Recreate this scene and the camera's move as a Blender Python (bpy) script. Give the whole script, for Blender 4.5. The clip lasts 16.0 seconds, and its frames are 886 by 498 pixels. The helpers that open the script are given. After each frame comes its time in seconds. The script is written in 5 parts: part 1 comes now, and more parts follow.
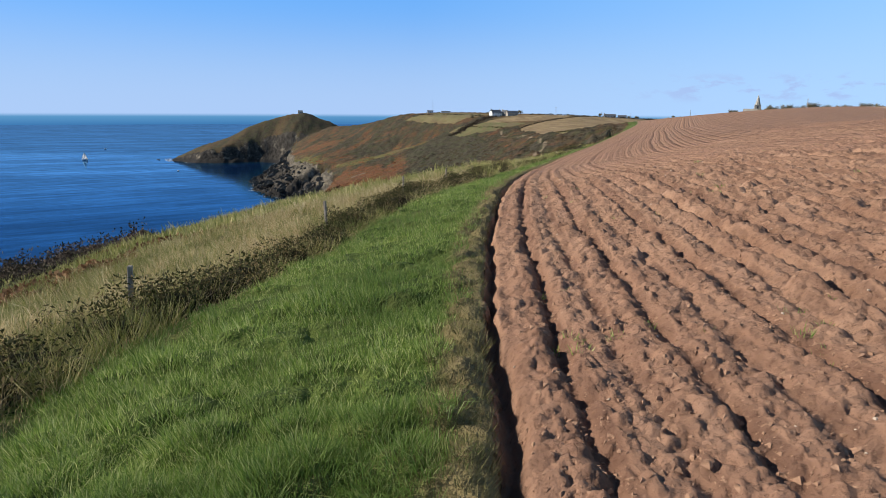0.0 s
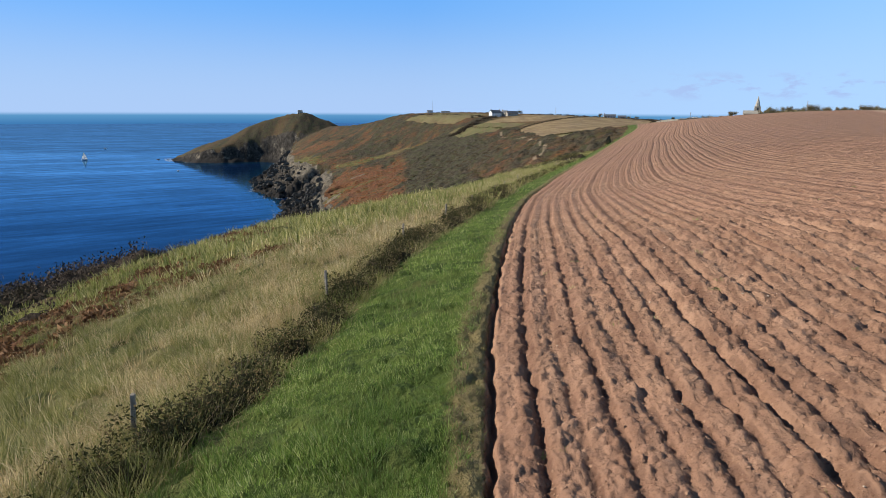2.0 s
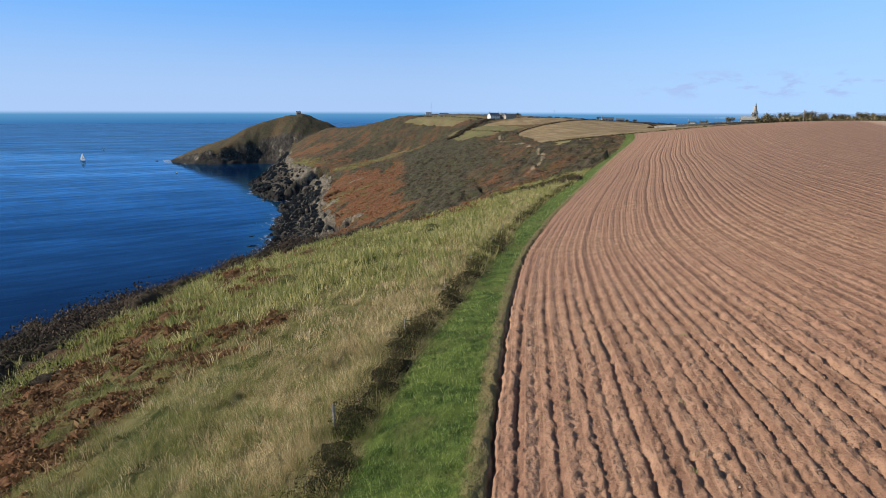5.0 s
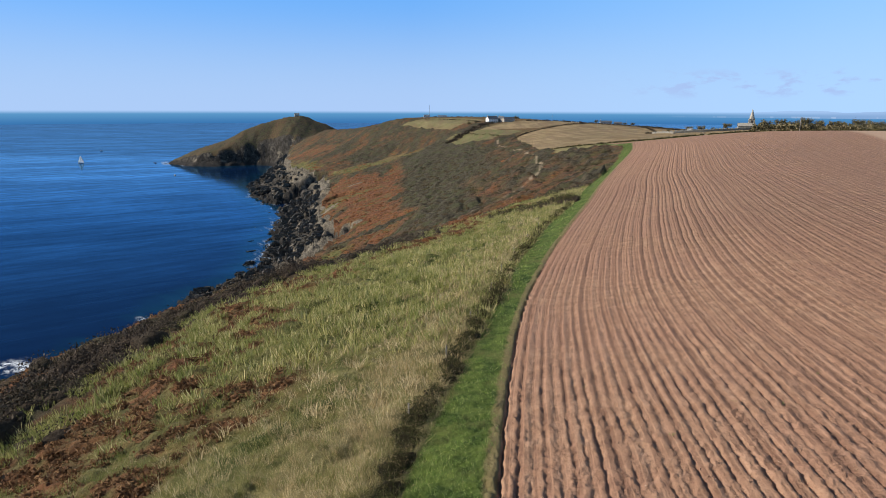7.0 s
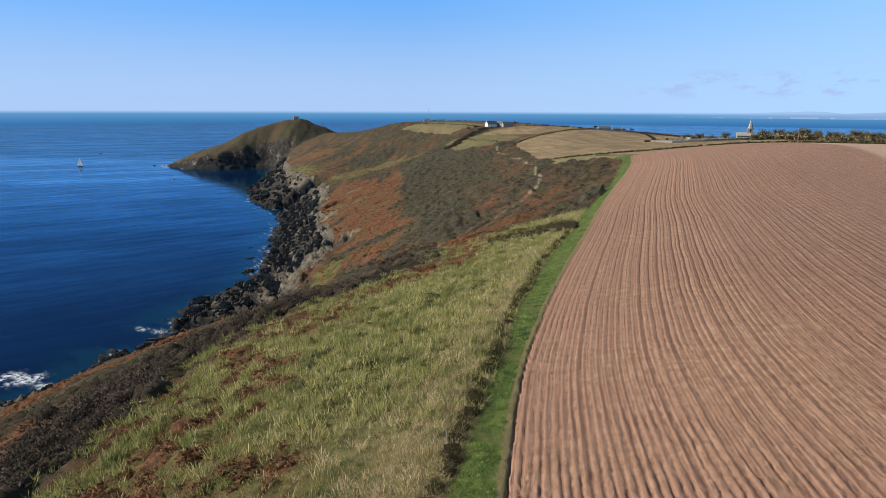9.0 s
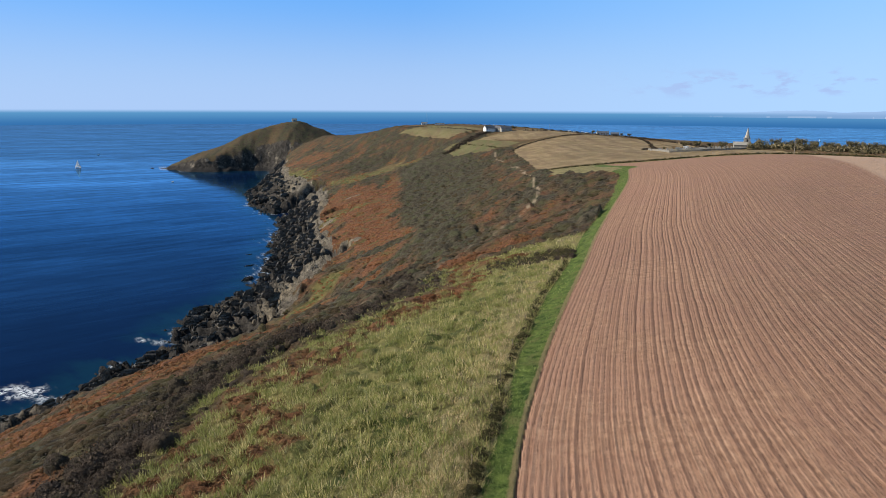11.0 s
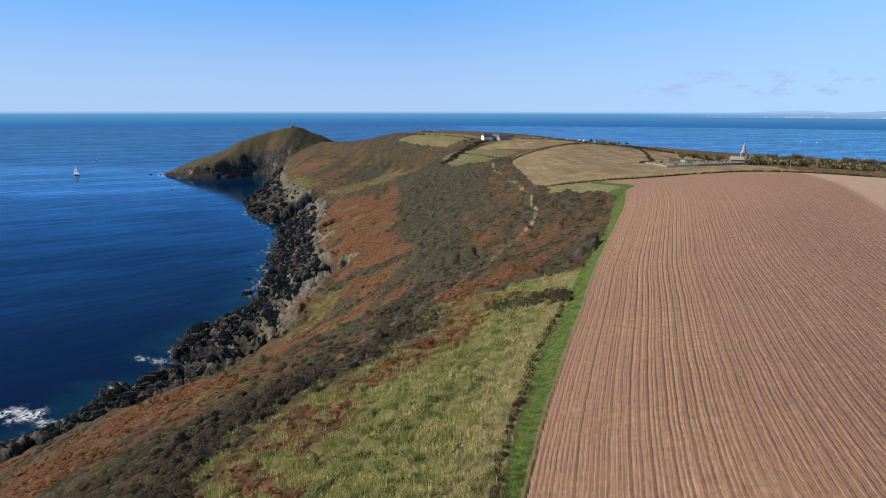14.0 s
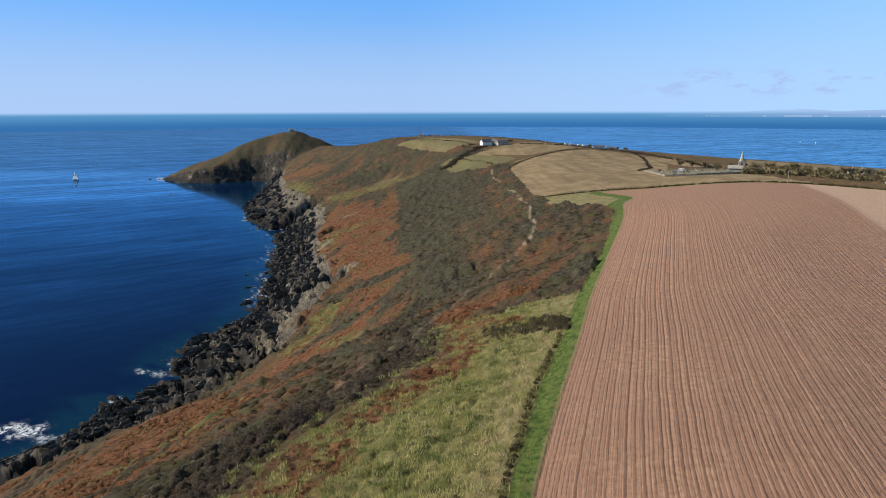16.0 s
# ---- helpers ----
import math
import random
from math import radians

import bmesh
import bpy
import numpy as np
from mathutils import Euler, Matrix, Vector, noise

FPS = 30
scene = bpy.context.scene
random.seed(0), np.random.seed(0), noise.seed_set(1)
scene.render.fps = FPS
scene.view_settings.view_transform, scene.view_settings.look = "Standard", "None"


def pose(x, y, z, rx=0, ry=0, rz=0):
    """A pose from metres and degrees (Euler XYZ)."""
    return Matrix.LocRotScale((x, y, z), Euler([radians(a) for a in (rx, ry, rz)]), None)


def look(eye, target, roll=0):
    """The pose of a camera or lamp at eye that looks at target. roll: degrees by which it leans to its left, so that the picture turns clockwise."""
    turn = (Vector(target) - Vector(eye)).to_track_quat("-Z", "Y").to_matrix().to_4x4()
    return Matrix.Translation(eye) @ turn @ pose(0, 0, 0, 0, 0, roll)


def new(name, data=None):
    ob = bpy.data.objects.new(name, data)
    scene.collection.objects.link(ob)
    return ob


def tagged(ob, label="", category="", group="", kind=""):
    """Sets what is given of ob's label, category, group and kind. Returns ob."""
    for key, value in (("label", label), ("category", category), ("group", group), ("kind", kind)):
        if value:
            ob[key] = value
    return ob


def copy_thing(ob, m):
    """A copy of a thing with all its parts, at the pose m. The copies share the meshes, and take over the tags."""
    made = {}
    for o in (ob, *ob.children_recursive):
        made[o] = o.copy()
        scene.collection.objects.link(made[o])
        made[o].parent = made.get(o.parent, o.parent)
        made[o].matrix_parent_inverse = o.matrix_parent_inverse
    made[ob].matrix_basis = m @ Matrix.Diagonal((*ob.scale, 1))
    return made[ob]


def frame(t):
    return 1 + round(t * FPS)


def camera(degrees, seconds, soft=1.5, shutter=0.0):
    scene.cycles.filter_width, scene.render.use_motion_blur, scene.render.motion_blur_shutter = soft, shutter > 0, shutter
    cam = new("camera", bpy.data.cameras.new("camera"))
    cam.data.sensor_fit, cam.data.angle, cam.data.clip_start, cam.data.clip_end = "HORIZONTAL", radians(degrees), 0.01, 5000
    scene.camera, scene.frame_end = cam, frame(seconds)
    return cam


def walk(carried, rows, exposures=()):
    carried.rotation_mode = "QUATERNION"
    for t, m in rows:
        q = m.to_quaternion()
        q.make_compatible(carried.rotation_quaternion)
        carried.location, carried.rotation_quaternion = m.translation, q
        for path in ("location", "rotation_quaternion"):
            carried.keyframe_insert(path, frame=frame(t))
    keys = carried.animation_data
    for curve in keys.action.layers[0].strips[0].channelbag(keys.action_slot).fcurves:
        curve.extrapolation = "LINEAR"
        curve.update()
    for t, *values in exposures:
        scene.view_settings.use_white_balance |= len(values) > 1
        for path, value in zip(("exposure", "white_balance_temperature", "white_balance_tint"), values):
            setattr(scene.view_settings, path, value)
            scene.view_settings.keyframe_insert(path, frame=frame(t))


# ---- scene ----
cam = camera(69.7, 16.0, soft=0.75)
PATH = [
    (0.0, (0.402, -0.122, 100.503), (0.327, 9.651, 98.386), 0.30),
    (0.5, (0.399, -0.000, 100.967), (0.324, 9.772, 98.846), 0.35),
    (1.0, (0.401, 0.109, 101.516), (0.324, 9.879, 99.387), 0.29),
    (1.5, (0.396, 0.211, 102.097), (0.319, 9.980, 99.963), 0.24),
    (2.0, (0.380, 0.273, 102.683), (0.307, 10.042, 100.544), 0.25),
    (2.5, (0.366, 0.298, 103.301), (0.295, 10.066, 101.161), 0.29),
    (3.0, (0.363, 0.322, 103.982), (0.292, 10.090, 101.840), 0.32),
    (3.5, (0.375, 0.369, 104.737), (0.307, 10.136, 102.592), 0.30),
    (4.0, (0.397, 0.427, 105.550), (0.333, 10.194, 103.402), 0.25),
    (4.5, (0.354, 0.202, 106.439), (0.297, 9.967, 104.286), 0.23),
    (5.0, (0.306, -0.025, 107.408), (0.255, 9.739, 105.251), 0.22),
    (5.5, (0.252, -0.249, 108.465), (0.209, 9.515, 106.304), 0.20),
    (6.0, (0.194, -0.466, 109.611), (0.158, 9.297, 107.447), 0.19),
    (6.5, (0.132, -0.674, 110.847), (0.102, 9.088, 108.679), 0.17),
    (7.0, (0.125, -0.510, 112.044), (0.100, 9.252, 109.878), 0.17),
    (7.5, (0.101, -0.336, 113.426), (0.079, 9.426, 111.258), 0.20),
    (8.0, (0.044, -0.232, 114.891), (0.027, 9.530, 112.724), 0.24),
    (8.5, (-0.009, -0.184, 116.302), (-0.022, 9.579, 114.138), 0.26),
    (9.0, (-0.015, -0.128, 117.742), (-0.025, 9.635, 115.580), 0.24),
    (9.5, (-0.111, -0.237, 119.397), (-0.114, 9.526, 117.231), 0.25),
    (10.0, (-0.206, -0.336, 121.072), (-0.201, 9.426, 118.902), 0.25),
    (10.5, (-0.297, -0.428, 122.757), (-0.284, 9.333, 120.584), 0.25),
    (11.0, (-0.383, -0.511, 124.446), (-0.363, 9.249, 122.270), 0.24),
    (11.5, (-0.462, -0.587, 126.133), (-0.434, 9.173, 123.955), 0.23),
    (12.0, (-0.361, -0.400, 127.558), (-0.333, 9.362, 125.387), 0.24),
    (12.5, (-0.346, -0.177, 129.051), (-0.316, 9.586, 126.884), 0.20),
    (13.0, (-0.366, -0.035, 130.566), (-0.330, 9.728, 128.402), 0.17),
    (13.5, (-0.357, 0.010, 132.215), (-0.317, 9.774, 130.053), 0.14),
    (14.0, (-0.313, 0.052, 133.892), (-0.270, 9.815, 131.730), 0.09),
    (14.5, (-0.254, 0.108, 135.536), (-0.208, 9.871, 133.375), 0.02),
    (15.0, (-0.201, 0.216, 137.190), (-0.153, 9.979, 135.030), -0.05),
    (15.5, (-0.117, 0.454, 138.755), (-0.068, 10.217, 136.595), -0.12),
    (16.0, (0.031, 0.802, 140.186), (0.082, 10.566, 138.027), -0.14),
]
walk(cam, [(t, look(eye, target, roll)) for t, eye, target, roll in PATH])

# ---------------------------------------------------------------- light
SUN_AZ, SUN_EL = -82.0, 29.0      # degrees: azimuth from +y (clockwise positive), elevation


def build_world():
    world = bpy.data.worlds.new("coast_sky")
    world.use_nodes = True
    scene.world = world
    nt = world.node_tree
    nt.nodes.clear()
    N = nt.nodes.new
    L = nt.links.new
    out = N("ShaderNodeOutputWorld")
    bg = N("ShaderNodeBackground")
    bg.inputs["Strength"].default_value = 1.0
    sky = N("ShaderNodeTexSky")
    sky.sky_type = "NISHITA"
    sky.sun_disc = False
    sky.sun_elevation = radians(SUN_EL)
    sky.sun_rotation = radians(SUN_AZ)
    sky.altitude = 100
    sky.air_density, sky.dust_density, sky.ozone_density = 1.0, 0.35, 2.5
    scale = N("ShaderNodeVectorMath")
    scale.operation = "MULTIPLY"
    scale.inputs[1].default_value = SKY_GAIN
    L(sky.outputs[0], scale.inputs[0])
    tc = N("ShaderNodeTexCoord")
    sep = N("ShaderNodeSeparateXYZ")
    L(tc.outputs["Generated"], sep.inputs[0])

    def ramp(lo, hi):
        m = N("ShaderNodeMapRange")
        m.interpolation_type = "SMOOTHSTEP"
        m.inputs["From Min"].default_value, m.inputs["From Max"].default_value = lo, hi
        L(sep.outputs["Z"], m.inputs["Value"])
        return m.outputs[0]

    def mix(fac, a, b):
        m = N("ShaderNodeMix")
        m.data_type = "RGBA"
        for sock, v in ((m.inputs[0], fac), (m.inputs[6], a), (m.inputs[7], b)):
            if isinstance(v, tuple):
                sock.default_value = (*v, 1)
            elif isinstance(v, (int, float)):
                sock.default_value = v
            else:
                L(v, sock)
        return m.outputs[2]

    def math_node(op, a, b=0.0):
        m = N("ShaderNodeMath")
        m.operation = op
        for sock, v in ((m.inputs[0], a), (m.inputs[1], b)):
            if isinstance(v, (int, float)):
                sock.default_value = v
            else:
                L(v, sock)
        return m.outputs[0]

    # sea haze: pale air close to the horizon
    haze = math_node("MULTIPLY", math_node("SUBTRACT", 1.0, ramp(-0.01, 0.17)), 0.78)
    clear = mix(ramp(0.0, 0.17), LOW_SKY, HIGH_SKY)
    clear = mix(ramp(0.15, 0.42), clear, ZENITH)
    clear = mix(0.75, scale.outputs[0], clear)
    air = mix(haze, clear, HAZE_COLOUR)
    # thin bright veil in the west
    veil = N("ShaderNodeMapRange")
    veil.inputs["From Min"].default_value, veil.inputs["From Max"].default_value = -0.05, 0.65
    veil.inputs["To Max"].default_value = 0.50
    L(sep.outputs["X"], veil.inputs["Value"])
    air = mix(veil.outputs[0], air, (0.36, 0.60, 0.88))
    # small flat clouds low in the west
    cmap = N("ShaderNodeMapping")
    cmap.inputs["Scale"].default_value = (17, 17, 48)
    L(tc.outputs["Generated"], cmap.inputs[0])
    cn = N("ShaderNodeTexNoise")
    cn.inputs["Scale"].default_value, cn.inputs["Detail"].default_value = 1.3, 6
    cn.inputs["Roughness"].default_value = 0.6
    L(cmap.outputs[0], cn.inputs["Vector"])
    spots = N("ShaderNodeMapRange")
    spots.inputs["From Min"].default_value, spots.inputs["From Max"].default_value = 0.53, 0.63
    L(cn.outputs["Fac"], spots.inputs["Value"])
    band = math_node("MULTIPLY", ramp(0.010, 0.026), math_node("SUBTRACT", 1.0, ramp(0.040, 0.058)))
    west = N("ShaderNodeMapRange")
    west.inputs["From Min"].default_value, west.inputs["From Max"].default_value = 0.22, 0.36
    L(sep.outputs["X"], west.inputs["Value"])
    cl = math_node("MULTIPLY", math_node("MULTIPLY", spots.outputs[0], band), math_node("MULTIPLY", west.outputs[0], 0.8))
    air = mix(cl, air, (0.30, 0.40, 0.66))
    # a far hazy coast across the western bay
    hn = N("ShaderNodeTexNoise")
    hn.inputs["Scale"].default_value, hn.inputs["Detail"].default_value = 14, 4
    flat = N("ShaderNodeVectorMath")
    flat.operation = "MULTIPLY"
    flat.inputs[1].default_value = (1, 1, 0)
    L(tc.outputs["Generated"], flat.inputs[0])
    L(flat.outputs[0], hn.inputs["Vector"])
    coast_w = N("ShaderNodeMapRange")
    coast_w.inputs["From Min"].default_value, coast_w.inputs["From Max"].default_value = 0.30, 0.56
    L(sep.outputs["X"], coast_w.inputs["Value"])
    top = math_node("ADD", math_node("MULTIPLY", math_node("MULTIPLY", hn.outputs["Fac"], 0.013), coast_w.outputs[0]), -0.0085)
    is_land = math_node("MULTIPLY", math_node("GREATER_THAN", top, sep.outputs["Z"]), math_node("GREATER_THAN", sep.outputs["Z"], -0.0125))
    ahead = math_node("GREATER_THAN", sep.outputs["Y"], 0.0)
    is_land = math_node("MULTIPLY", math_node("MULTIPLY", is_land, ahead), math_node("MULTIPLY", coast_w.outputs[0], 0.75))
    town = N("ShaderNodeTexNoise")
    town.inputs["Scale"].default_value, town.inputs["Detail"].default_value = 60, 3
    L(flat.outputs[0], town.inputs["Vector"])
    pale = math_node("MULTIPLY", math_node("GREATER_THAN", town.outputs["Fac"], 0.54), math_node("GREATER_THAN", -0.0102, sep.outputs["Z"]))
    land = mix(math_node("MULTIPLY", pale, 0.6), (0.235, 0.345, 0.560), (0.46, 0.54, 0.70))
    # the sea beyond the near water, below the horizon
    sea_far = mix(ramp(-0.026, -0.005), SEA_NEARER, SEA_HORIZON)
    below = ramp(-0.0100, -0.0036)
    whole = mix(below, sea_far, air)
    whole = mix(is_land, whole, land)
    L(whole, bg.inputs["Color"])
    L(bg.outputs[0], out.inputs["Surface"])


SKY_GAIN = (0.034, 0.043, 0.061)
LOW_SKY = (0.215, 0.430, 0.775)
HIGH_SKY = (0.136, 0.394, 0.864)
ZENITH = (0.014, 0.036, 0.090)
HAZE_COLOUR = (0.350, 0.485, 0.735)
SEA_NEARER = (0.028, 0.128, 0.325)
SEA_HORIZON = (0.085, 0.250, 0.455)
build_world()

sun_data = bpy.data.lights.new("sun", "SUN")
sun_data.energy, sun_data.angle, sun_data.color = 5.0, radians(0.55), (1.0, 0.92, 0.80)
sun = new("sun", sun_data)
az, el = radians(SUN_AZ), radians(SUN_EL)
sun_dir = Vector((math.sin(az) * math.cos(el), math.cos(az) * math.cos(el), math.sin(el)))
sun.matrix_world = look(sun_dir * 200 + Vector((0, 0, 100)), (0, 0, 100))
scene.view_settings.exposure = 0.40

# ---------------------------------------------------------------- plan of the land
# x to the right of the first view, y ahead, z above the sea.


def spline(ys, vs):
    """A monotone cubic through stations."""
    ys, vs = np.array(ys, float), np.array(vs, float)
    h, d = np.diff(ys), np.diff(vs) / np.diff(ys)
    m = np.zeros_like(vs)
    m[0], m[-1] = d[0], d[-1]
    for i in range(1, len(vs) - 1):
        if d[i - 1] * d[i] > 0:
            w1, w2 = 2 * h[i] + h[i - 1], h[i] + 2 * h[i - 1]
            m[i] = (w1 + w2) / (w1 / d[i - 1] + w2 / d[i])

    def f(y):
        y = np.clip(np.asarray(y, float), ys[0], ys[-1])
        i = np.clip(np.searchsorted(ys, y) - 1, 0, len(h) - 1)
        t = (y - ys[i]) / h[i]
        return ((1 + 2 * t) * (1 - t) ** 2 * vs[i] + t * (1 - t) ** 2 * h[i] * m[i]
                + t * t * (3 - 2 * t) * vs[i + 1] + t * t * (t - 1) * h[i] * m[i + 1])
    return f


def line3(*stations):
    ys = [s[0] for s in stations]
    return spline(ys, [s[1] for s in stations]), spline(ys, [s[2] for s in stations])


# each line of the land: stations of (y, x, z)
WATER = line3((-400, -110, 0), (0, -165, 0), (100, -178, 0), (222, -176, 0), (236, -164, 0), (250, -154, 0), (272, -150, 0), (296, -152, 0), (303, -132, 0),
              (310, -119, 0), (318, -123, 0), (329, -143, 0), (346, -141, 0), (368, -143, 0), (394, -132, 0), (421, -124, 0), (476, -131, 0), (568, -149, 0), (640, -160, 0), (700, -179, 0), (770, -217, 0),
              (906, -272, 0), (1096, -301, 0), (1210, -320, 0), (1300, -330, 0), (1420, -330, 0))
CLIFF = line3((-400, -80, 30), (0, -132, 25), (100, -146, 24), (185, -140, 22), (206, -121, 18), (228, -109, 18), (250, -112, 14),
              (270, -95, 18), (287, -84, 22), (302, -76, 25), (330, -67, 34), (385, -64, 34), (480, -84, 33), (588, -106, 33),
              (642, -110, 34), (770, -150, 36), (900, -205, 32), (1100, -262, 32), (1250, -288, 42), (1420, -300, 20))
BELT = line3((-400, -30, 88), (0, -36, 87), (40, -34.5, 86.6), (60, -33.5, 86.2), (90, -33, 82.9), (100, -31.5, 82.3), (111, -25, 83), (124, -15, 84.2),
             (146, -4, 83), (165, -4, 79.6), (200, -10, 72.5), (236, -5, 67), (300, 10, 71), (340, 5, 66), (400, -2, 60), (500, -20, 54), (640, -50, 50),
             (745, -79, 49), (793, -55, 50), (900, -110, 58), (1000, -150, 62), (1100, -190, 58), (1250, -250, 60), (1420, -250, 25))
FENCE = line3((-400, -10, 99), (0, -4.4, 97.3), (9, -3.8, 97.2), (15, -2.6, 97), (24, -1.2, 96.9), (32, 0.5, 96.6), (43, 2.8, 96), (56, 5.7, 95.4), (70, 8.5, 94.5),
              (84, 12, 93.8), (102, 17, 93.1), (127, 25.6, 92.7), (160, 36, 92.4), (190, 47.5, 93), (250, 68, 94), (294, 79, 95.4), (330, 70, 91),
              (375, 62, 88.2), (450, 62, 86.5), (585, 74, 85), (700, 60, 88), (800, 46, 93), (900, 0, 94), (1000, -50, 96.5), (1080, -112, 84), (1150, -160, 75),
              (1250, -223, 69), (1420, -210, 20))
EDGE = line3((-400, 5, 100), (0, 0.68, 98), (5, 0.70, 98), (12, 1.03, 98), (19, 1.8, 97.9), (30, 3.2, 97.2), (49, 6.4, 96), (68, 11.1, 95.2), (91, 18, 94.8),
             (123, 28.4, 94.4), (154, 38.2, 94.1), (191, 51.4, 94.6), (266, 78, 96), (294, 86, 96.6), (330, 100, 95), (375, 95, 92), (585, 110, 91),
             (680, 150, 94.5), (800, 120, 97), (1000, 20, 98.6), (1080, -60, 88), (1150, -120, 75), (1250, -190, 66), (1420, -180, 15))
CREST = line3((-400, 70, 104), (0, 30, 101), (47, 42, 100.4), (110, 75, 99.6), (195, 110, 100.5), (260, 165, 103.2), (330, 190, 101.2),
              (423, 205, 98.6), (550, 232, 91.5), (700, 212, 92.5), (820, 175, 93), (1000, 80, 97), (1080, 0, 86), (1250, -150, 50),
              (1420, -130, 5))
WEST = line3((-400, 420, 92), (200, 420, 92), (330, 480, 88), (550, 480, 80), (700, 420, 74), (820, 340, 72), (1000, 200, 70),
             (1250, -60, 20), (1420, -60, -8))
LINES = (WATER, CLIFF, BELT, FENCE, EDGE, CREST, WEST)

HEAD_RIDGE = spline((-640, -575, -560, -518, -458, -398, -339, -298, -258, -224, -160, -90), (-10, -3, 4, 24, 44, 70, 88, 95, 83, 69, 40, -10))
HEAD_SHORE = spline((-640, -575, -533, -463, -414, -354, -310, -150), (1300, 1297, 1262, 1222, 1238, 1252, 1215, 1150))
HEAD_FALL = spline((-0.2, 0, 0.30, 0.5, 0.62, 0.76, 0.9, 1.0, 1.1), (1.0, 1.0, 0.83, 0.67, 0.56, 0.20, 0.06, 0.0, -0.1))


def _hash(ix, iy, seed):
    n = (ix * 374761393 + iy * 668265263 + seed * 362437) & 0xFFFFFFFF
    n = ((n ^ (n >> 13)) * 1274126177) & 0xFFFFFFFF
    return ((n ^ (n >> 16)) & 0xFFFF) / 65535.0


def vnoise(x, y, seed=0):
    ix, iy = np.floor(x).astype(np.int64), np.floor(y).astype(np.int64)
    fx, fy = x - ix, y - iy
    fx, fy = fx * fx * (3 - 2 * fx), fy * fy * (3 - 2 * fy)
    a, b = _hash(ix, iy, seed), _hash(ix + 1, iy, seed)
    c, d = _hash(ix, iy + 1, seed), _hash(ix + 1, iy + 1, seed)
    return (a + (b - a) * fx) * (1 - fy) + (c + (d - c) * fx) * fy


def fbm(x, y, seed=0, octaves=4):
    """Fractal noise, about -1 to 1."""
    s, amp, tot = 0.0, 1.0, 0.0
    for o in range(octaves):
        s = s + amp * (vnoise(x * 2 ** o + 17.3 * o, y * 2 ** o - 9.1 * o, seed + o) * 2 - 1)
        tot += amp
        amp *= 0.5
    return s / tot


def smooth(a, b, v):
    t = np.clip((v - a) / (b - a), 0, 1)
    return t * t * (3 - 2 * t)


def loft(x, y):
    """Height of the mainland from its lines, cubic from line to line."""
    xs = [WATER[0](y) - 60] + [l[0](y) for l in LINES] + [WEST[0](y) + 140]
    zs = [np.full_like(y, -14.0)] + [l[1](y) for l in LINES] + [np.full_like(y, -10.0)]
    X, Z = np.array(xs), np.array(zs)
    for k in range(1, len(X)):
        X[k] = np.maximum(X[k], X[k - 1] + 1.0)
    h, d = np.diff(X, axis=0), np.diff(Z, axis=0) / np.diff(X, axis=0)
    m = np.zeros_like(Z)
    same = d[:-1] * d[1:] > 0
    w1, w2 = 2 * h[1:] + h[:-1], h[1:] + 2 * h[:-1]
    with np.errstate(divide="ignore", invalid="ignore"):
        m[1:-1] = np.where(same, (w1 + w2) / (w1 / d[:-1] + w2 / d[1:]), 0.0)
    out = np.where(x < X[0], -14.0, -10.0)
    for k in range(len(h)):
        t = (x - X[k]) / h[k]
        v = ((1 + 2 * t) * (1 - t) ** 2 * Z[k] + t * (1 - t) ** 2 * h[k] * m[k]
             + t * t * (3 - 2 * t) * Z[k + 1] + t * t * (t - 1) * h[k] * m[k + 1])
        out = np.where((t >= 0) & (t <= 1), v, out)
    return out


def head(x, y):
    """Height of the headland hill."""
    gully = fbm(x / 11, y / 24, 31, 4) * 9 + fbm(x / 35, y / 90, 32, 2) * 8
    ridge = HEAD_RIDGE(x) + fbm(x / 40, y / 40, 33, 3) * 2.0
    near = (1324 - y + 0) / (1324 - HEAD_SHORE(x) + gully)
    far = (y - 1324) / (95 + gully)
    v = np.where(y < 1324, near, far)
    face = smooth(0.55, 0.68, v) * smooth(1.02, 0.9, v)
    ridge = ridge + face * ((1 - np.abs(fbm(x / 9, y / 14, 35, 4))) * 30 - 19)
    return np.where(v > 1.08, -12.0, ridge * HEAD_FALL(np.clip(v, -0.2, 1.1)) + np.where(v > 0.95, -3.0, 0.0))


def edge_distance(x, y):
    """Metres to the right of the plough edge."""
    s = (EDGE[0](y + 1.0) - EDGE[0](y - 1.0)) / 2.0
    return (x - EDGE[0](y)) / np.sqrt(1 + s * s)


def fence_distance(x, y):
    s = (FENCE[0](y + 1.0) - FENCE[0](y - 1.0)) / 2.0
    return (x - FENCE[0](y)) / np.sqrt(1 + s * s)


HEDGE = spline((40, 63, 92, 121, 164, 187, 200, 208, 232, 262), (381, 377, 377, 367, 354, 338, 319, 297, 230, 100))


def in_plough(x, y):
    return (edge_distance(x, y) > 0) & (y < HEDGE(x) - 4)


def base_height(x, y):
    return np.maximum(loft(x, y), head(x, y))


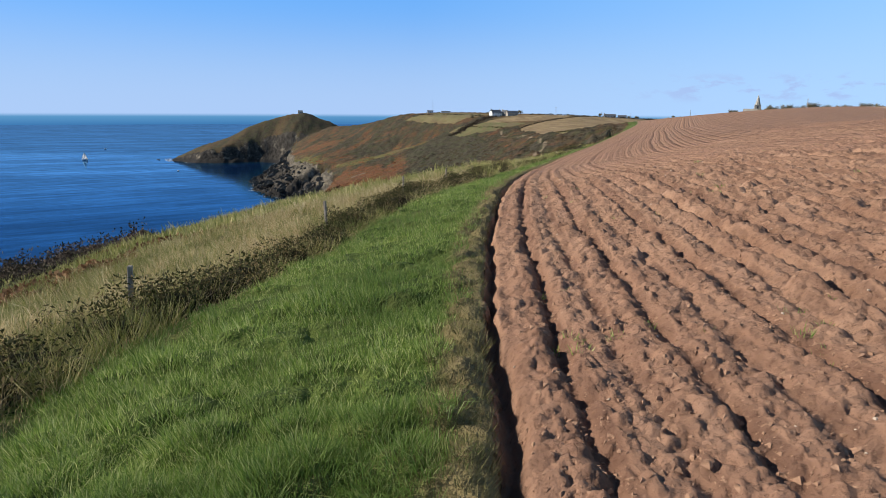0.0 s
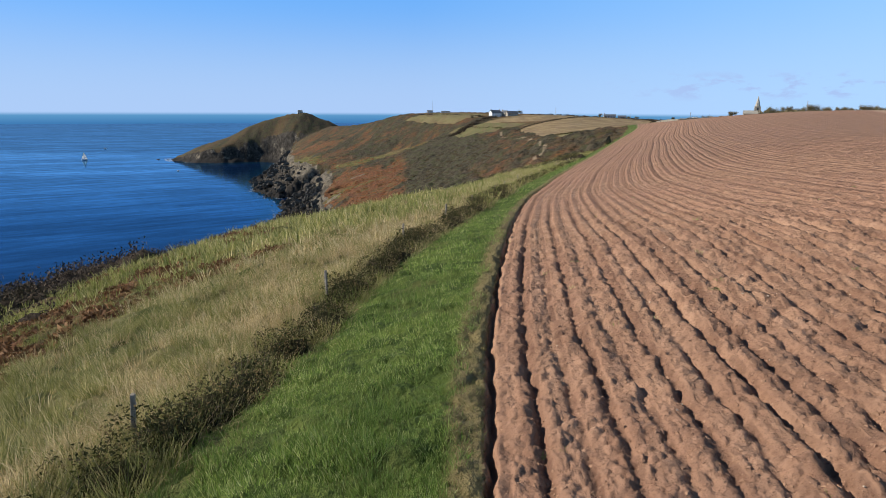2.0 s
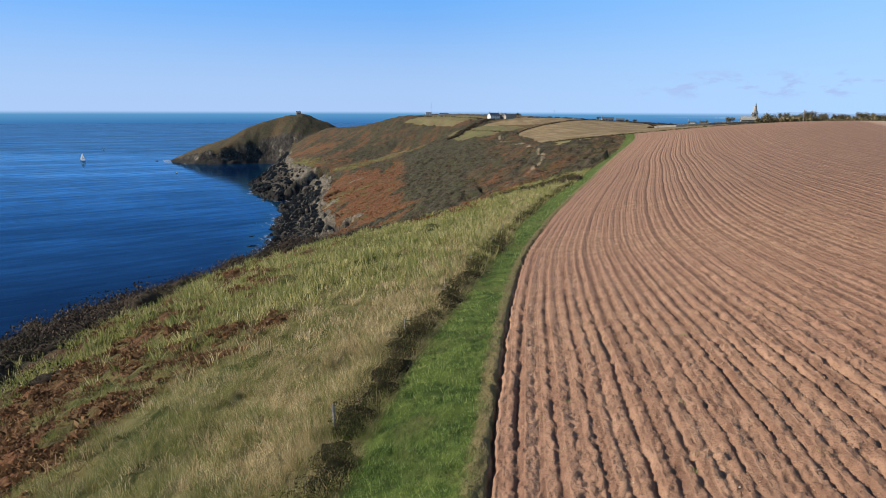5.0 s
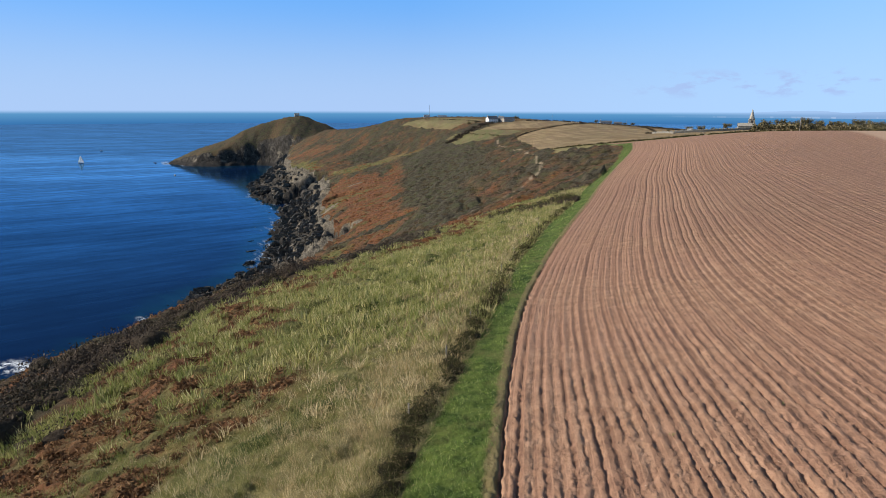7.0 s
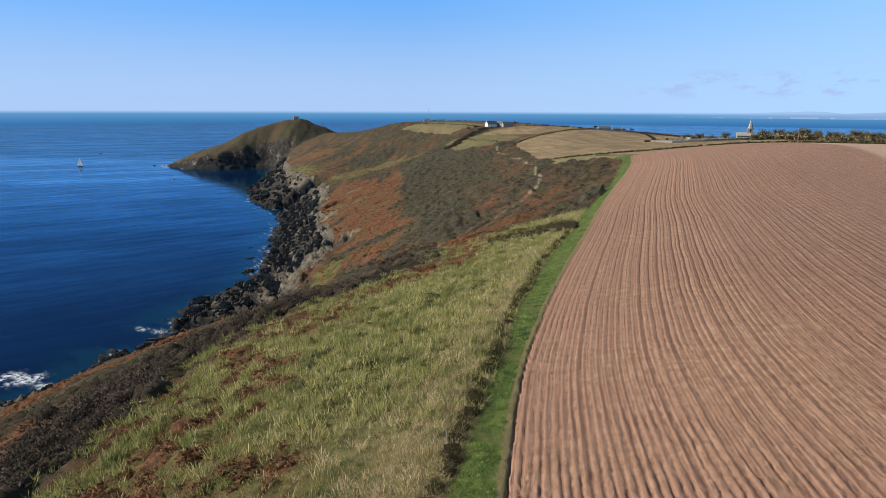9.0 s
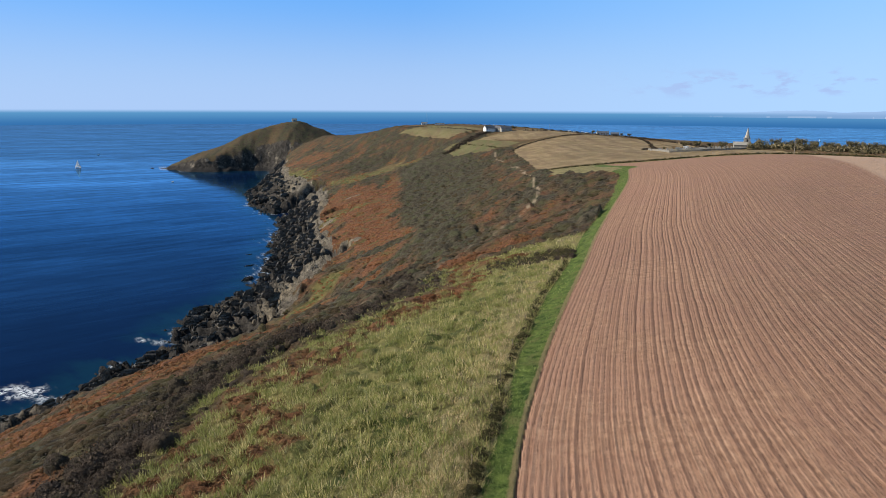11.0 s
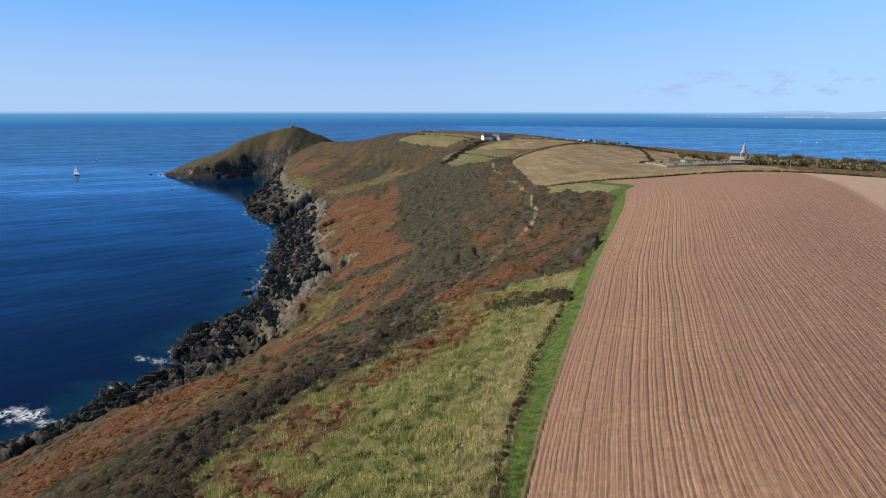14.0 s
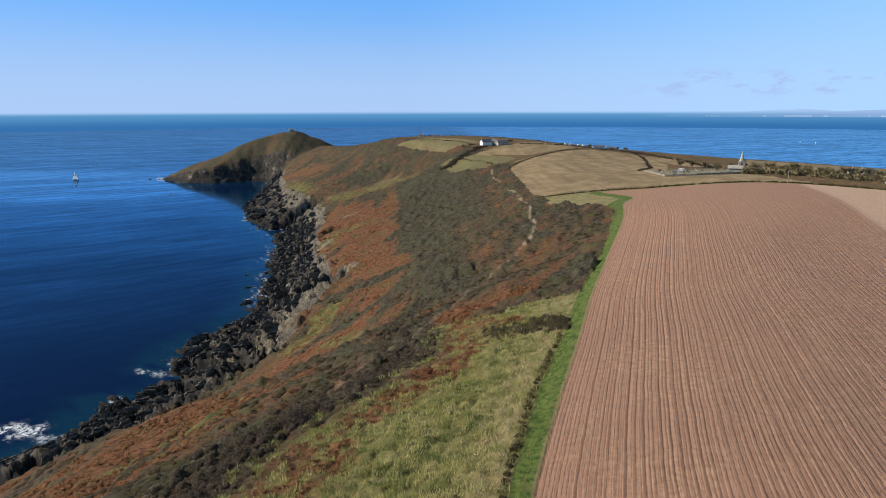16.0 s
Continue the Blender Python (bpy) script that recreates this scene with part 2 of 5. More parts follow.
def clods(x, y, size, seed, least=0.0):
    """Rounded lumps of about one size, in height from 0 to 1, with sharp creases between them."""
    gx, gy = np.floor(x / size).astype(np.int64), np.floor(y / size).astype(np.int64)
    best = np.zeros_like(x)
    for i in (-1, 0, 1):
        for j in (-1, 0, 1):
            cx, cy = gx + i, gy + j
            px, py = (cx + _hash(cx, cy, seed)) * size, (cy + _hash(cx, cy, seed + 1)) * size
            big = _hash(cx, cy, seed + 2)
            r = size * (0.35 + 0.45 * big)
            q = 1 - ((x - px) ** 2 + (y - py) ** 2) / r ** 2
            best = np.maximum(best, np.sqrt(np.maximum(q, 0)) * np.maximum(big - least, 0))
    return best


def furrow(x, y):
    """Plough ridges along the field edge, with a deep last furrow beside the turf."""
    d = edge_distance(x, y)
    wob = fbm(x / 9, y / 9, 5, 2) * 0.10 + fbm(x / 1.6, y / 1.6, 6, 2) * 0.05
    ph = (d + wob) / 0.56
    row = np.floor(ph)
    amp = 0.048 + 0.034 * _hash(row.astype(np.int64), np.zeros_like(row).astype(np.int64), 3) + 0.02 * (np.mod(row, 2) - 0.5)
    broken = 0.55 + 0.45 * smooth(0.2, 0.8, vnoise(x / 1.3, y / 1.3, 8)) + 0.45 * vnoise(x / 0.3, y / 0.3, 10)
    ridge = amp * broken * (0.40 - 1.6 * np.exp(-(((ph - row) - 0.5 + fbm(x / 0.4, y / 0.4, 16, 2) * 0.10) / 0.16) ** 2))
    clod = fbm(x / 0.6, y / 0.6, 9, 2) * 0.035
    c = (np.hypot(x, y) < 48) & (y > -1)
    if c.any():
        cx, cy = x[c], y[c]
        patchy = smooth(0.25, 0.7, vnoise(cx / 0.7, cy / 0.7, 20))
        lump = clods(cx, cy, 0.26, 101, 0.45) * 0.17 * patchy + clods(cx, cy, 0.13, 111, 0.25) * 0.075 + clods(cx + cy * 0.3, cy, 0.065, 121) * 0.030
        clod[c] += (lump - 0.04) * smooth(48, 26, np.hypot(cx, cy))
    fade = smooth(120, 60, np.hypot(x, y))
    trench = -0.30 * np.exp(-((d - 0.17 + wob * 0.4 + fbm(x / 0.5, y / 0.5, 31, 3) * 0.10) / (0.05 + 0.05 * vnoise(x, y, 12))) ** 2)
    lip = (0.02 + fbm(x / 0.3, y / 0.3, 32, 3) * 0.08) * np.exp(-((d + 0.25) / 0.25) ** 2)
    inside = smooth(0.12, 0.6, d)
    return (inside * (ridge + clod) * fade + (trench + lip) * smooth(240, 60, np.hypot(x, y)) - 0.03 * inside)


PITS = ((-74, 408, 15, 14, 27, 0.3), (-100, 562, 18, 16, 30, 0.3), (-158, 738, 30, 22, 36, 0.3), (-84, 297, 10, 6, 15, 0.7))


def geos(x, y):
    """Narrow clefts that the sea has cut back into the slope: their depth at x, y."""
    cut = np.zeros_like(x)
    for px, py, a, b, depth, turn in PITS:
        u = ((x - px) * math.cos(turn) + (y - py) * math.sin(turn)) / a
        v = ((y - py) * math.cos(turn) - (x - px) * math.sin(turn)) / b
        q = np.sqrt(np.where(u < 0, (u * 0.45) ** 2, u * u) + v * v) + fbm(x / 7, y / 7, 51, 3) * 0.22
        cut = np.maximum(cut, depth * smooth(1.0, 0.7, q))
    return cut


TRACK = ((-45, 107), (-33.5, 116), (-26.6, 127), (-19.5, 148), (-9.3, 166), (2, 195), (20, 241), (28, 254), (38.5, 272), (43.4, 289), (51, 356), (51, 406),
         (49, 495), (50, 620))


def track_distance(x, y):
    best = np.full_like(x, 1e9)
    for (ax, ay), (bx, by) in zip(TRACK[:-1], TRACK[1:]):
        t = np.clip(((x - ax) * (bx - ax) + (y - ay) * (by - ay)) / ((bx - ax) ** 2 + (by - ay) ** 2), 0, 1)
        wig = np.sin(t * 7) * 0.8
        best = np.minimum(best, np.hypot(x - ax - t * (bx - ax) - wig, y - ay - t * (by - ay)))
    return best


def ground(x, y, fine=True):
    """Final height of the ground at arrays x, y."""
    x, y = np.asarray(x, float), np.asarray(y, float)
    r = np.hypot(x, y)
    z = base_height(x, y)
    wx, cx = WATER[0](y), CLIFF[0](y)
    # broken rock between the water and the turf
    jut = fbm(x / 26, y / 17, 11, 4) * 13 + fbm((x + y * 0.5) / 7, (y - x * 0.5) / 16, 13, 3) * 5
    xr = x + jut * smooth(16, 2, np.abs(x - (wx + cx) / 2) / np.maximum((cx - wx) / 2, 6) * 9)
    rocky = smooth(cx - 2, cx - 13, xr + fbm(x / 9, y / 9, 15, 3) * 7) * smooth(wx - 45, wx - 12, x) * (y < 1230) * (z < 60)
    crag = (1 - np.abs(fbm((x * 0.85 - y * 0.52) / 22, (y * 0.85 + x * 0.52) / 6.5, 17, 4)) * 2.3) * 7.5 - 3.4
    crag = crag + (1 - np.abs(fbm((x * 0.85 - y * 0.52) / 7, (y * 0.85 + x * 0.52) / 2.4, 18, 3)) * 2.3) * 2.0
    z = z + rocky * (crag + fbm(x / 3, y / 3, 19, 3) * 1.4)
    z = z - geos(x, y) * (z > 1)
    # swells of rough ground
    slope = smooth(FENCE[0](y) - 2, FENCE[0](y) - 30, x) * (x > wx)
    z = z + slope * (fbm(x / 30, y / 30, 21, 3) * 2.2 + fbm(x / 7, y / 7, 23, 3) * 0.7)
    d, f = edge_distance(x, y), fence_distance(x, y)
    pasture = smooth(0, -3, f) * (y < 260)
    z = z + pasture * (fbm(x / 1.6, y / 1.6, 25, 2) * 0.10 + np.abs(fbm(x / 3.4, y / 2.8, 26, 2)) * 0.45)
    strip = smooth(0.2, -0.2, d) * smooth(-0.6, 0.4, f) * (y < 300)
    z = z + strip * (fbm(x / 0.9, y / 0.9, 27, 2) * 0.06 + fbm(x / 0.34, y / 0.34, 28, 2) * 0.03)
    c = (strip > 0.05) & (r < 45) & (y > 0)
    if np.any(c):
        cx, cy = x[c], y[c]
        z[c] += strip[c] * (clods(cx, cy, 0.46, 131, 0.2) * 0.14 + clods(cx, cy, 0.22, 141, 0.1) * 0.06) * smooth(45, 25, r[c])
    c = (pasture > 0.05) & (r < 200) & (y > 0)
    if np.any(c):
        cx, cy = x[c], y[c]
        z[c] += pasture[c] * (clods(cx, cy * 0.8, 2.0, 151, 0.15) * (0.22 + 0.5 * smooth(25, 70, r[c])) + clods(cx, cy, 0.62, 161, 0.1) * 0.20 * smooth(90, 50, r[c]))
    plough = in_plough(x, y)
    z = np.where(plough | ((d > -1.2) & (y < HEDGE(x) - 4)), z + furrow(x, y), z)
    return z


FIELDS = (((66, 366), (59, 400), (62, 480), (66, 560), (68, 610), (78, 650), (105, 676), (167, 712), (196, 690), (205, 643), (200, 560), (164, 462), (150, 412),
           (196, 402), (200, 330), (120, 370)),
          ((40, 740), (62, 766), (110, 830), (159, 853), (166, 735), (97, 684), (80, 700)),
          ((-64, 952), (-15, 968), (30, 930), (56, 857), (8, 825), (-30, 887)),
          ((202, 643), (227, 625), (242, 540), (221, 520), (205, 560)),
          ((270, 420), (240, 520), (300, 620), (420, 560), (420, 420)),
          ((2, 738), (14, 751), (45, 735), (69, 697), (80, 668), (46, 640), (13, 664)))
FIELD_GREEN = (0.10, 0.12, 0.62, 0.05, 0.15, 0.80)


def inside(poly, x, y):
    """Which points lie in a plan outline."""
    hit = np.zeros(np.shape(x), bool)
    for (ax, ay), (bx, by) in zip(poly, poly[1:] + poly[:1]):
        if ay != by:
            hit ^= ((ay > y) != (by > y)) & (x < (bx - ax) * (y - ay) / (by - ay) + ax)
    return hit


# stretches of one growth on the sea slope: x, y to x, y, half width
ORANGE = ((-98, 640, -24, 372, 34), (-40, 655, -48, 560, 20), (-235, 1030, -185, 985, 24), (-78, 110, -76, 190, 17), (-75, 190, -58, 262, 15),
          (-45, 205, -30, 310, 9), (4, 184, 21, 187, 7), (-112, 560, -84, 430, 12))
OLIVE = ((-100, 735, -58, 755, 34), (-93, 515, -66, 545, 9), (-70, 286, -58, 318, 8), (-69, 122, -57, 160, 5), (-245, 945, -180, 830, 26), (-44, 248, -24, 226, 6))
DARK = ((-12, 400, -27, 740, 20), (12, 420, 10, 780, 22), (-111, 816, -69, 870, 6), (-60, 262, -18, 300, 6), (-66, 345, -20, 335, 9), (2, 240, -2, 380, 14))
PALE = ((-144, 683, -116, 612, 4), (-92, 606, -81, 603, 3), (-97, 508, -91, 517, 4), (-66, 418, -56, 412, 3.5), (-194, 790, -186, 800, 6), (-82, 332, -96, 312, 6),
        (-118, 306, -110, 318, 5))


def stretches(spec, x, y, warp):
    """Soft-edged cover of long patches."""
    best = np.zeros_like(x)
    for ax, ay, bx, by, w in spec:
        t = np.clip(((x - ax) * (bx - ax) + (y - ay) * (by - ay)) / ((bx - ax) ** 2 + (by - ay) ** 2), 0, 1)
        q = np.hypot(x - ax - t * (bx - ax), y - ay - t * (by - ay)) / w
        best = np.maximum(best, smooth(1.15, 0.75, q + warp))
    return best


def olive_cover(x, y):
    return stretches(OLIVE, x, y, fbm(x / 9, y / 14, 48, 3) * 0.8)


def pale_cover(x, y):
    return stretches(PALE, x, y, fbm(x / 4, y / 5, 49, 3) * 0.9)


def zones(x, y, z):
    """Cover of the land: bracken, scrub, rock, stubble; green, path, pale, gravel."""
    u, v = (y + 0.45 * x) / 1.1, (x - 0.45 * y) / 1.1
    n1, n2 = fbm(v / 17, u / 52, 41, 4), fbm(v / 5.5, u / 15, 43, 4)
    wx, cx, bx, fx = WATER[0](y), CLIFF[0](y), BELT[0](y), FENCE[0](y)
    below = smooth(bx + 2, bx - 6, x + n2 * 3)
    on_slope = (x < fx) & (y < 1230)
    near_field = (y + n1 * 10 < 168) & (x < fx)
    jut = fbm(x / 26, y / 17, 11, 4) * 6
    rock = smooth(cx - 3, cx - 11, x + jut + n2 * 5) * (y < 1230)
    rock = np.where(x < wx - 3, 1.0, rock)
    # pasture above the belt
    bracken_p = (0.35 + 0.6 * smooth(-0.25, 0.25, fbm(x / 1.9, y / 2.6, 46, 3))) * smooth(-0.1, 0.3, n1 * 0.35 + 0.45 * n2 + 0.74 - np.abs(x - bx - 9) / 18.0 + 0.55 * fbm(x / 9, y / 12, 47, 3))
    scrub_belt = np.exp(-((x - bx + 4 + n2 * 3) / np.where((y > 85) & (y < 165), 9.0, 6.0)) ** 2) * 1.4
    # open slope below and beyond
    up = np.clip((x - cx) / np.maximum(fx - cx, 5), 0, 1)
    bracken_s = smooth(-0.25, 0.15, 0.30 - up * 0.55 + n1 * 0.5 + n2 * 0.25)
    scrub_s = smooth(-0.10, 0.2, up * 0.85 - 0.34 + n1 * 0.55 + n2 * 0.35 + smooth(280, 420, y) * 0.15)
    bracken = np.where(near_field & (below < 0.5), bracken_p, bracken_s)
    scrub = np.where(near_field & (below < 0.5), scrub_belt, np.maximum(scrub_s, scrub_belt * (y < 330)))
    open_slope = ~(near_field & (below < 0.5))
    bracken = np.where(open_slope, 1.0, bracken)
    is_head = (y > 1150) & (head(x, y) >= loft(x, y) - 1)
    far = smooth(620, 900, y)
    warp = n2 * 0.6 + n1 * 0.35
    rust, dusk = stretches(ORANGE, x, y, warp), stretches(DARK, x, y, warp)
    scrub = np.where(open_slope, np.clip(0.50 + 0.15 * smooth(500, 700, y) + 0.75 * n1 + 0.9 * n2 + scrub * 0.25, 0, 1) * (1 - 0.9 * rust), scrub)
    scrub = np.where(open_slope, np.maximum(np.maximum(scrub, dusk), scrub_belt * (y < 330)), scrub)
    scrub = np.where(rust < 0.3, np.maximum(scrub, far * smooth(-0.6, 0.5, n1 + n2 * 0.7)), scrub)
    scrub = scrub * (1 - 0.85 * olive_cover(x, y) * (y < 1000))
    lawn = 0.6 * smooth(1.15, 0.75, np.hypot((x + 62) / 30, (y - 770) / 60) + n2 * 0.3)
    lawn = np.maximum(lawn, smooth(1.1, 0.8, np.hypot((x - 52) / 26, (y - 690) / 45) + n2 * 0.3))
    patch = smooth(1.1, 0.8, np.hypot((x - 74) / 14, (y - 352) / 16) + n2 * 0.3)
    bracken, scrub = bracken * (1 - lawn) * (1 - patch), scrub * (1 - lawn) * (1 - patch)
    hill = is_head
    bracken = np.where(hill, 0.85, bracken)
    scrub = np.where(hill, 0.66 + 0.34 * smooth(-0.35, 0.35, n1 + 0.5 * n2), scrub)
    v = (1324 - y) / np.maximum(1324 - HEAD_SHORE(x), 20)
    rock = np.where(hill, smooth(0.56, 0.64, v + n2 * 0.12), rock)
    right = x >= fx
    beyond = right & (y > HEDGE(x) + 3)
    stubble, grassy = np.zeros_like(x, bool), np.zeros_like(x)
    for poly, g in zip(FIELDS, FIELD_GREEN):
        within = inside(poly, x, y)
        stubble |= within
        grassy = np.where(within, g, grassy)
    tan_field = stubble & (y > HEDGE(x) + 3)
    plain_side = right & ~beyond
    bracken, scrub = np.where(plain_side | tan_field, 0, bracken), np.where(plain_side | tan_field, 0, scrub)
    heath = beyond & ~stubble
    bracken, scrub = np.where(heath, 0.75, bracken), np.where(heath, 0.30 + 0.35 * n1, scrub)
    yard = heath & (np.hypot((x - 172) / 34, (y - 440) / 34) < 1)
    bracken, scrub = np.where(yard, 0, bracken), np.where(yard, 0, scrub)
    rock = np.where(right & (x < WEST[0](y)), 0, np.maximum(np.maximum(rock, pale_cover(x, y)), smooth(2, 6, geos(x, y))))
    green = np.where(tan_field, grassy + 0.25 * n2, 0.45 + 0.5 * n1)
    return (np.clip(bracken, 0, 1), np.clip(scrub, 0, 1), np.clip(rock, 0, 1), tan_field.astype(float), np.clip(green, 0, 1))


# ---------------------------------------------------------------- material tools
def material(name, rough=0.9, metal=0.0, spec=0.3):
    m = bpy.data.materials.new(name)
    m.use_nodes = True
    b = m.node_tree.nodes["Principled BSDF"]
    b.inputs["Roughness"].default_value = rough
    b.inputs["Metallic"].default_value = metal
    b.inputs["Specular IOR Level"].default_value = spec
    return m, m.node_tree, b


class Nodes:
    """Short forms for the nodes of one material."""

    def __init__(self, nt):
        self.nt = nt
        self.pos = nt.nodes.new("ShaderNodeNewGeometry").outputs["Position"]

    def put(self, sock, v):
        if hasattr(v, "links"):
            self.nt.links.new(v, sock)
        elif isinstance(v, tuple):
            sock.default_value = (*v, 1) if len(sock.default_value) == 4 else v
        else:
            sock.default_value = v

    def attr(self, name):
        n = self.nt.nodes.new("ShaderNodeAttribute")
        n.attribute_name = name
        return n.outputs["Fac"]

    def noise(self, scale, detail=3, rough=0.55, vec=None, dist=0.0):
        n = self.nt.nodes.new("ShaderNodeTexNoise")
        n.inputs["Scale"].default_value, n.inputs["Detail"].default_value = scale, detail
        n.inputs["Roughness"].default_value, n.inputs["Distortion"].default_value = rough, dist
        self.nt.links.new(vec if vec is not None else self.pos, n.inputs["Vector"])
        return n.outputs["Fac"]

    def stretch(self, sx, sy, sz, rz=0.0):
        n = self.nt.nodes.new("ShaderNodeMapping")
        n.inputs["Scale"].default_value, n.inputs["Rotation"].default_value = (sx, sy, sz), (0, 0, rz)
        self.nt.links.new(self.pos, n.inputs[0])
        return n.outputs[0]

    def streak(self, length, width, turn):
        """Coordinates for streaks of one length and width that run along one direction of the plan."""
        n = self.nt.nodes.new("ShaderNodeMapping")
        n.vector_type = "TEXTURE"
        n.inputs["Scale"].default_value, n.inputs["Rotation"].default_value = (length, width, width), (0, 0, turn)
        self.nt.links.new(self.pos, n.inputs[0])
        return n.outputs[0]

    def voronoi(self, scale, vec=None, out="Distance"):
        n = self.nt.nodes.new("ShaderNodeTexVoronoi")
        n.inputs["Scale"].default_value = scale
        self.nt.links.new(vec if vec is not None else self.pos, n.inputs["Vector"])
        return n.outputs[out]

    def remap(self, v, a, b, lo=0.0, hi=1.0, smoothly=True):
        n = self.nt.nodes.new("ShaderNodeMapRange")
        n.interpolation_type = "SMOOTHSTEP" if smoothly else "LINEAR"
        for k, val in (("From Min", a), ("From Max", b), ("To Min", lo), ("To Max", hi)):
            n.inputs[k].default_value = val
        self.put(n.inputs["Value"], v)
        return n.outputs[0]

    def math(self, op, a, b=0.0):
        n = self.nt.nodes.new("ShaderNodeMath")
        n.operation = op
        self.put(n.inputs[0], a)
        self.put(n.inputs[1], b)
        return n.outputs[0]

    def mix(self, fac, a, b):
        n = self.nt.nodes.new("ShaderNodeMix")
        n.data_type = "RGBA"
        self.put(n.inputs[0], fac)
        self.put(n.inputs[6], a)
        self.put(n.inputs[7], b)
        return n.outputs[2]

    def bump(self, height, strength=0.5, distance=0.1, normal=None):
        n = self.nt.nodes.new("ShaderNodeBump")
        n.inputs["Strength"].default_value, n.inputs["Distance"].default_value = strength, distance
        self.nt.links.new(height, n.inputs["Height"])
        if normal is not None:
            self.nt.links.new(normal, n.inputs["Normal"])
        return n.outputs[0]

    def island(self):
        n = self.nt.nodes.new("ShaderNodeNewGeometry")
        return n.outputs["Random Per Island"]

    def object_random(self):
        return self.nt.nodes.new("ShaderNodeObjectInfo").outputs["Random"]


def ground_material():
    m, nt, b = material("coastal_ground", 0.95, 0.0, 0.15)
    k = Nodes(nt)
    ed, fd = k.attr("edge_d"), k.attr("fence_d")
    fine, mid, wide = k.noise(9, 5, 0.65), k.noise(0.9, 5, 0.6), k.noise(0.07, 4, 0.6)
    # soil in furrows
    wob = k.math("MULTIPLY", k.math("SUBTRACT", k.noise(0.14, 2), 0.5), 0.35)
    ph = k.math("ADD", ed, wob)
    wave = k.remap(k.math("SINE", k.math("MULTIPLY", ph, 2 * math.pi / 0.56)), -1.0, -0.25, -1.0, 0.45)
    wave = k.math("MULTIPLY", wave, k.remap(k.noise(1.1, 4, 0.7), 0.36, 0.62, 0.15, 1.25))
    wave2 = k.math("SINE", k.math("MULTIPLY", k.math("ADD", ph, 0.3), 2 * math.pi / 1.12))
    lane = k.nt.nodes.new("ShaderNodeCombineXYZ")
    k.put(lane.inputs[0], k.math("MULTIPLY", ph, 1.8))
    rowtone = k.noise(1.0, 2, 0.5, lane.outputs[0])
    soil = k.mix(k.remap(mid, 0.3, 0.7), (0.275, 0.158, 0.100), (0.420, 0.258, 0.168))
    soil = k.mix(k.remap(wide, 0.38, 0.62, 0, 0.6), soil, (0.345, 0.196, 0.134))
    soil = k.mix(k.remap(fine, 0.54, 0.70, 0, 0.55), soil, (0.22, 0.120, 0.076))
    soil = k.mix(k.remap(rowtone, 0.40, 0.60, 0, 0.60), soil, (0.19, 0.102, 0.068))
    # troughs darkened in the colour as well, standing in for furrow shade
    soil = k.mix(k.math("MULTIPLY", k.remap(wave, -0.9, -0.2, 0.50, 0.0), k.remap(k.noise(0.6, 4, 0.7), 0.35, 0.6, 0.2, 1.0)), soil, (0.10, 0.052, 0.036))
    soil = k.mix(k.remap(k.noise(15, 6, 0.8), 0.53, 0.66, 0, 0.75), soil, (0.12, 0.062, 0.042))
    dryness = k.attr("dry")
    soil = k.mix(dryness, soil, k.mix(mid, (0.39, 0.265, 0.18), (0.48, 0.335, 0.235)))
    # turf strip
    turf = k.mix(k.remap(mid, 0.3, 0.7), (0.036, 0.066, 0.012), (0.135, 0.180, 0.040))
    turf = k.mix(k.remap(k.noise(0.35, 4), 0.5, 0.72, 0, 0.8), turf, (0.16, 0.16, 0.055))
    dry = k.mix(fine, (0.20, 0.15, 0.07), (0.30, 0.23, 0.12))
    verge = k.math("ADD", ed, k.math("MULTIPLY", k.math("SUBTRACT", mid, 0.5), 0.7))
    turf = k.mix(k.remap(verge, -0.6, -0.3, 0, 0.85), turf, dry)
    # rough pasture
    past = k.mix(k.remap(k.noise(0.22, 5, 0.65), 0.36, 0.62), (0.062, 0.078, 0.020), (0.225, 0.200, 0.076))
    past = k.mix(k.remap(mid, 0.55, 0.8, 0, 0.7), past, (0.075, 0.11, 0.025))
    past = k.mix(k.remap(k.noise(0.55, 4, 0.6, None, 0.6), 0.52, 0.7, 0, 0.6), past, (0.20, 0.175, 0.075))
    past = k.mix(k.remap(k.math("ADD", fd, k.math("MULTIPLY", k.noise(0.3, 3), 5)), -6.5, -1.0, 0, 0.5), past, (0.32, 0.255, 0.135))
    bracken = k.mix(k.remap(k.noise(0.5, 6, 0.75), 0.34, 0.66), (0.060, 0.026, 0.013), (0.215, 0.092, 0.042))
    bracken = k.mix(k.remap(k.noise(0.10, 5, 0.65), 0.48, 0.66, 0, 0.75), bracken, (0.088, 0.088, 0.03))
    scrub = k.mix(k.remap(k.noise(0.6, 6, 0.75), 0.36, 0.64), (0.014, 0.012, 0.008), (0.088, 0.074, 0.048))
    scrub = k.mix(k.remap(k.noise(0.16, 4), 0.45, 0.62, 0, 0.7), scrub, (0.056, 0.060, 0.026))
    stub = k.mix(k.remap(wide, 0.35, 0.65), (0.235, 0.165, 0.088), (0.33, 0.24, 0.135))
    stub = k.mix(k.attr("green"), stub, (0.115, 0.125, 0.048))
    stub = k.mix(k.remap(k.noise(0.11, 4, 0.6, k.stretch(1.0, 0.15, 1.0, 0.5)), 0.45, 0.62, 0, 0.55), stub, (0.16, 0.105, 0.062))
    rk = k.noise(0.22, 6, 0.7, k.stretch(1.0, 0.35, 0.6, 0.6))
    rock = k.mix(k.remap(rk, 0.38, 0.64), (0.012, 0.011, 0.010), (0.080, 0.070, 0.060))
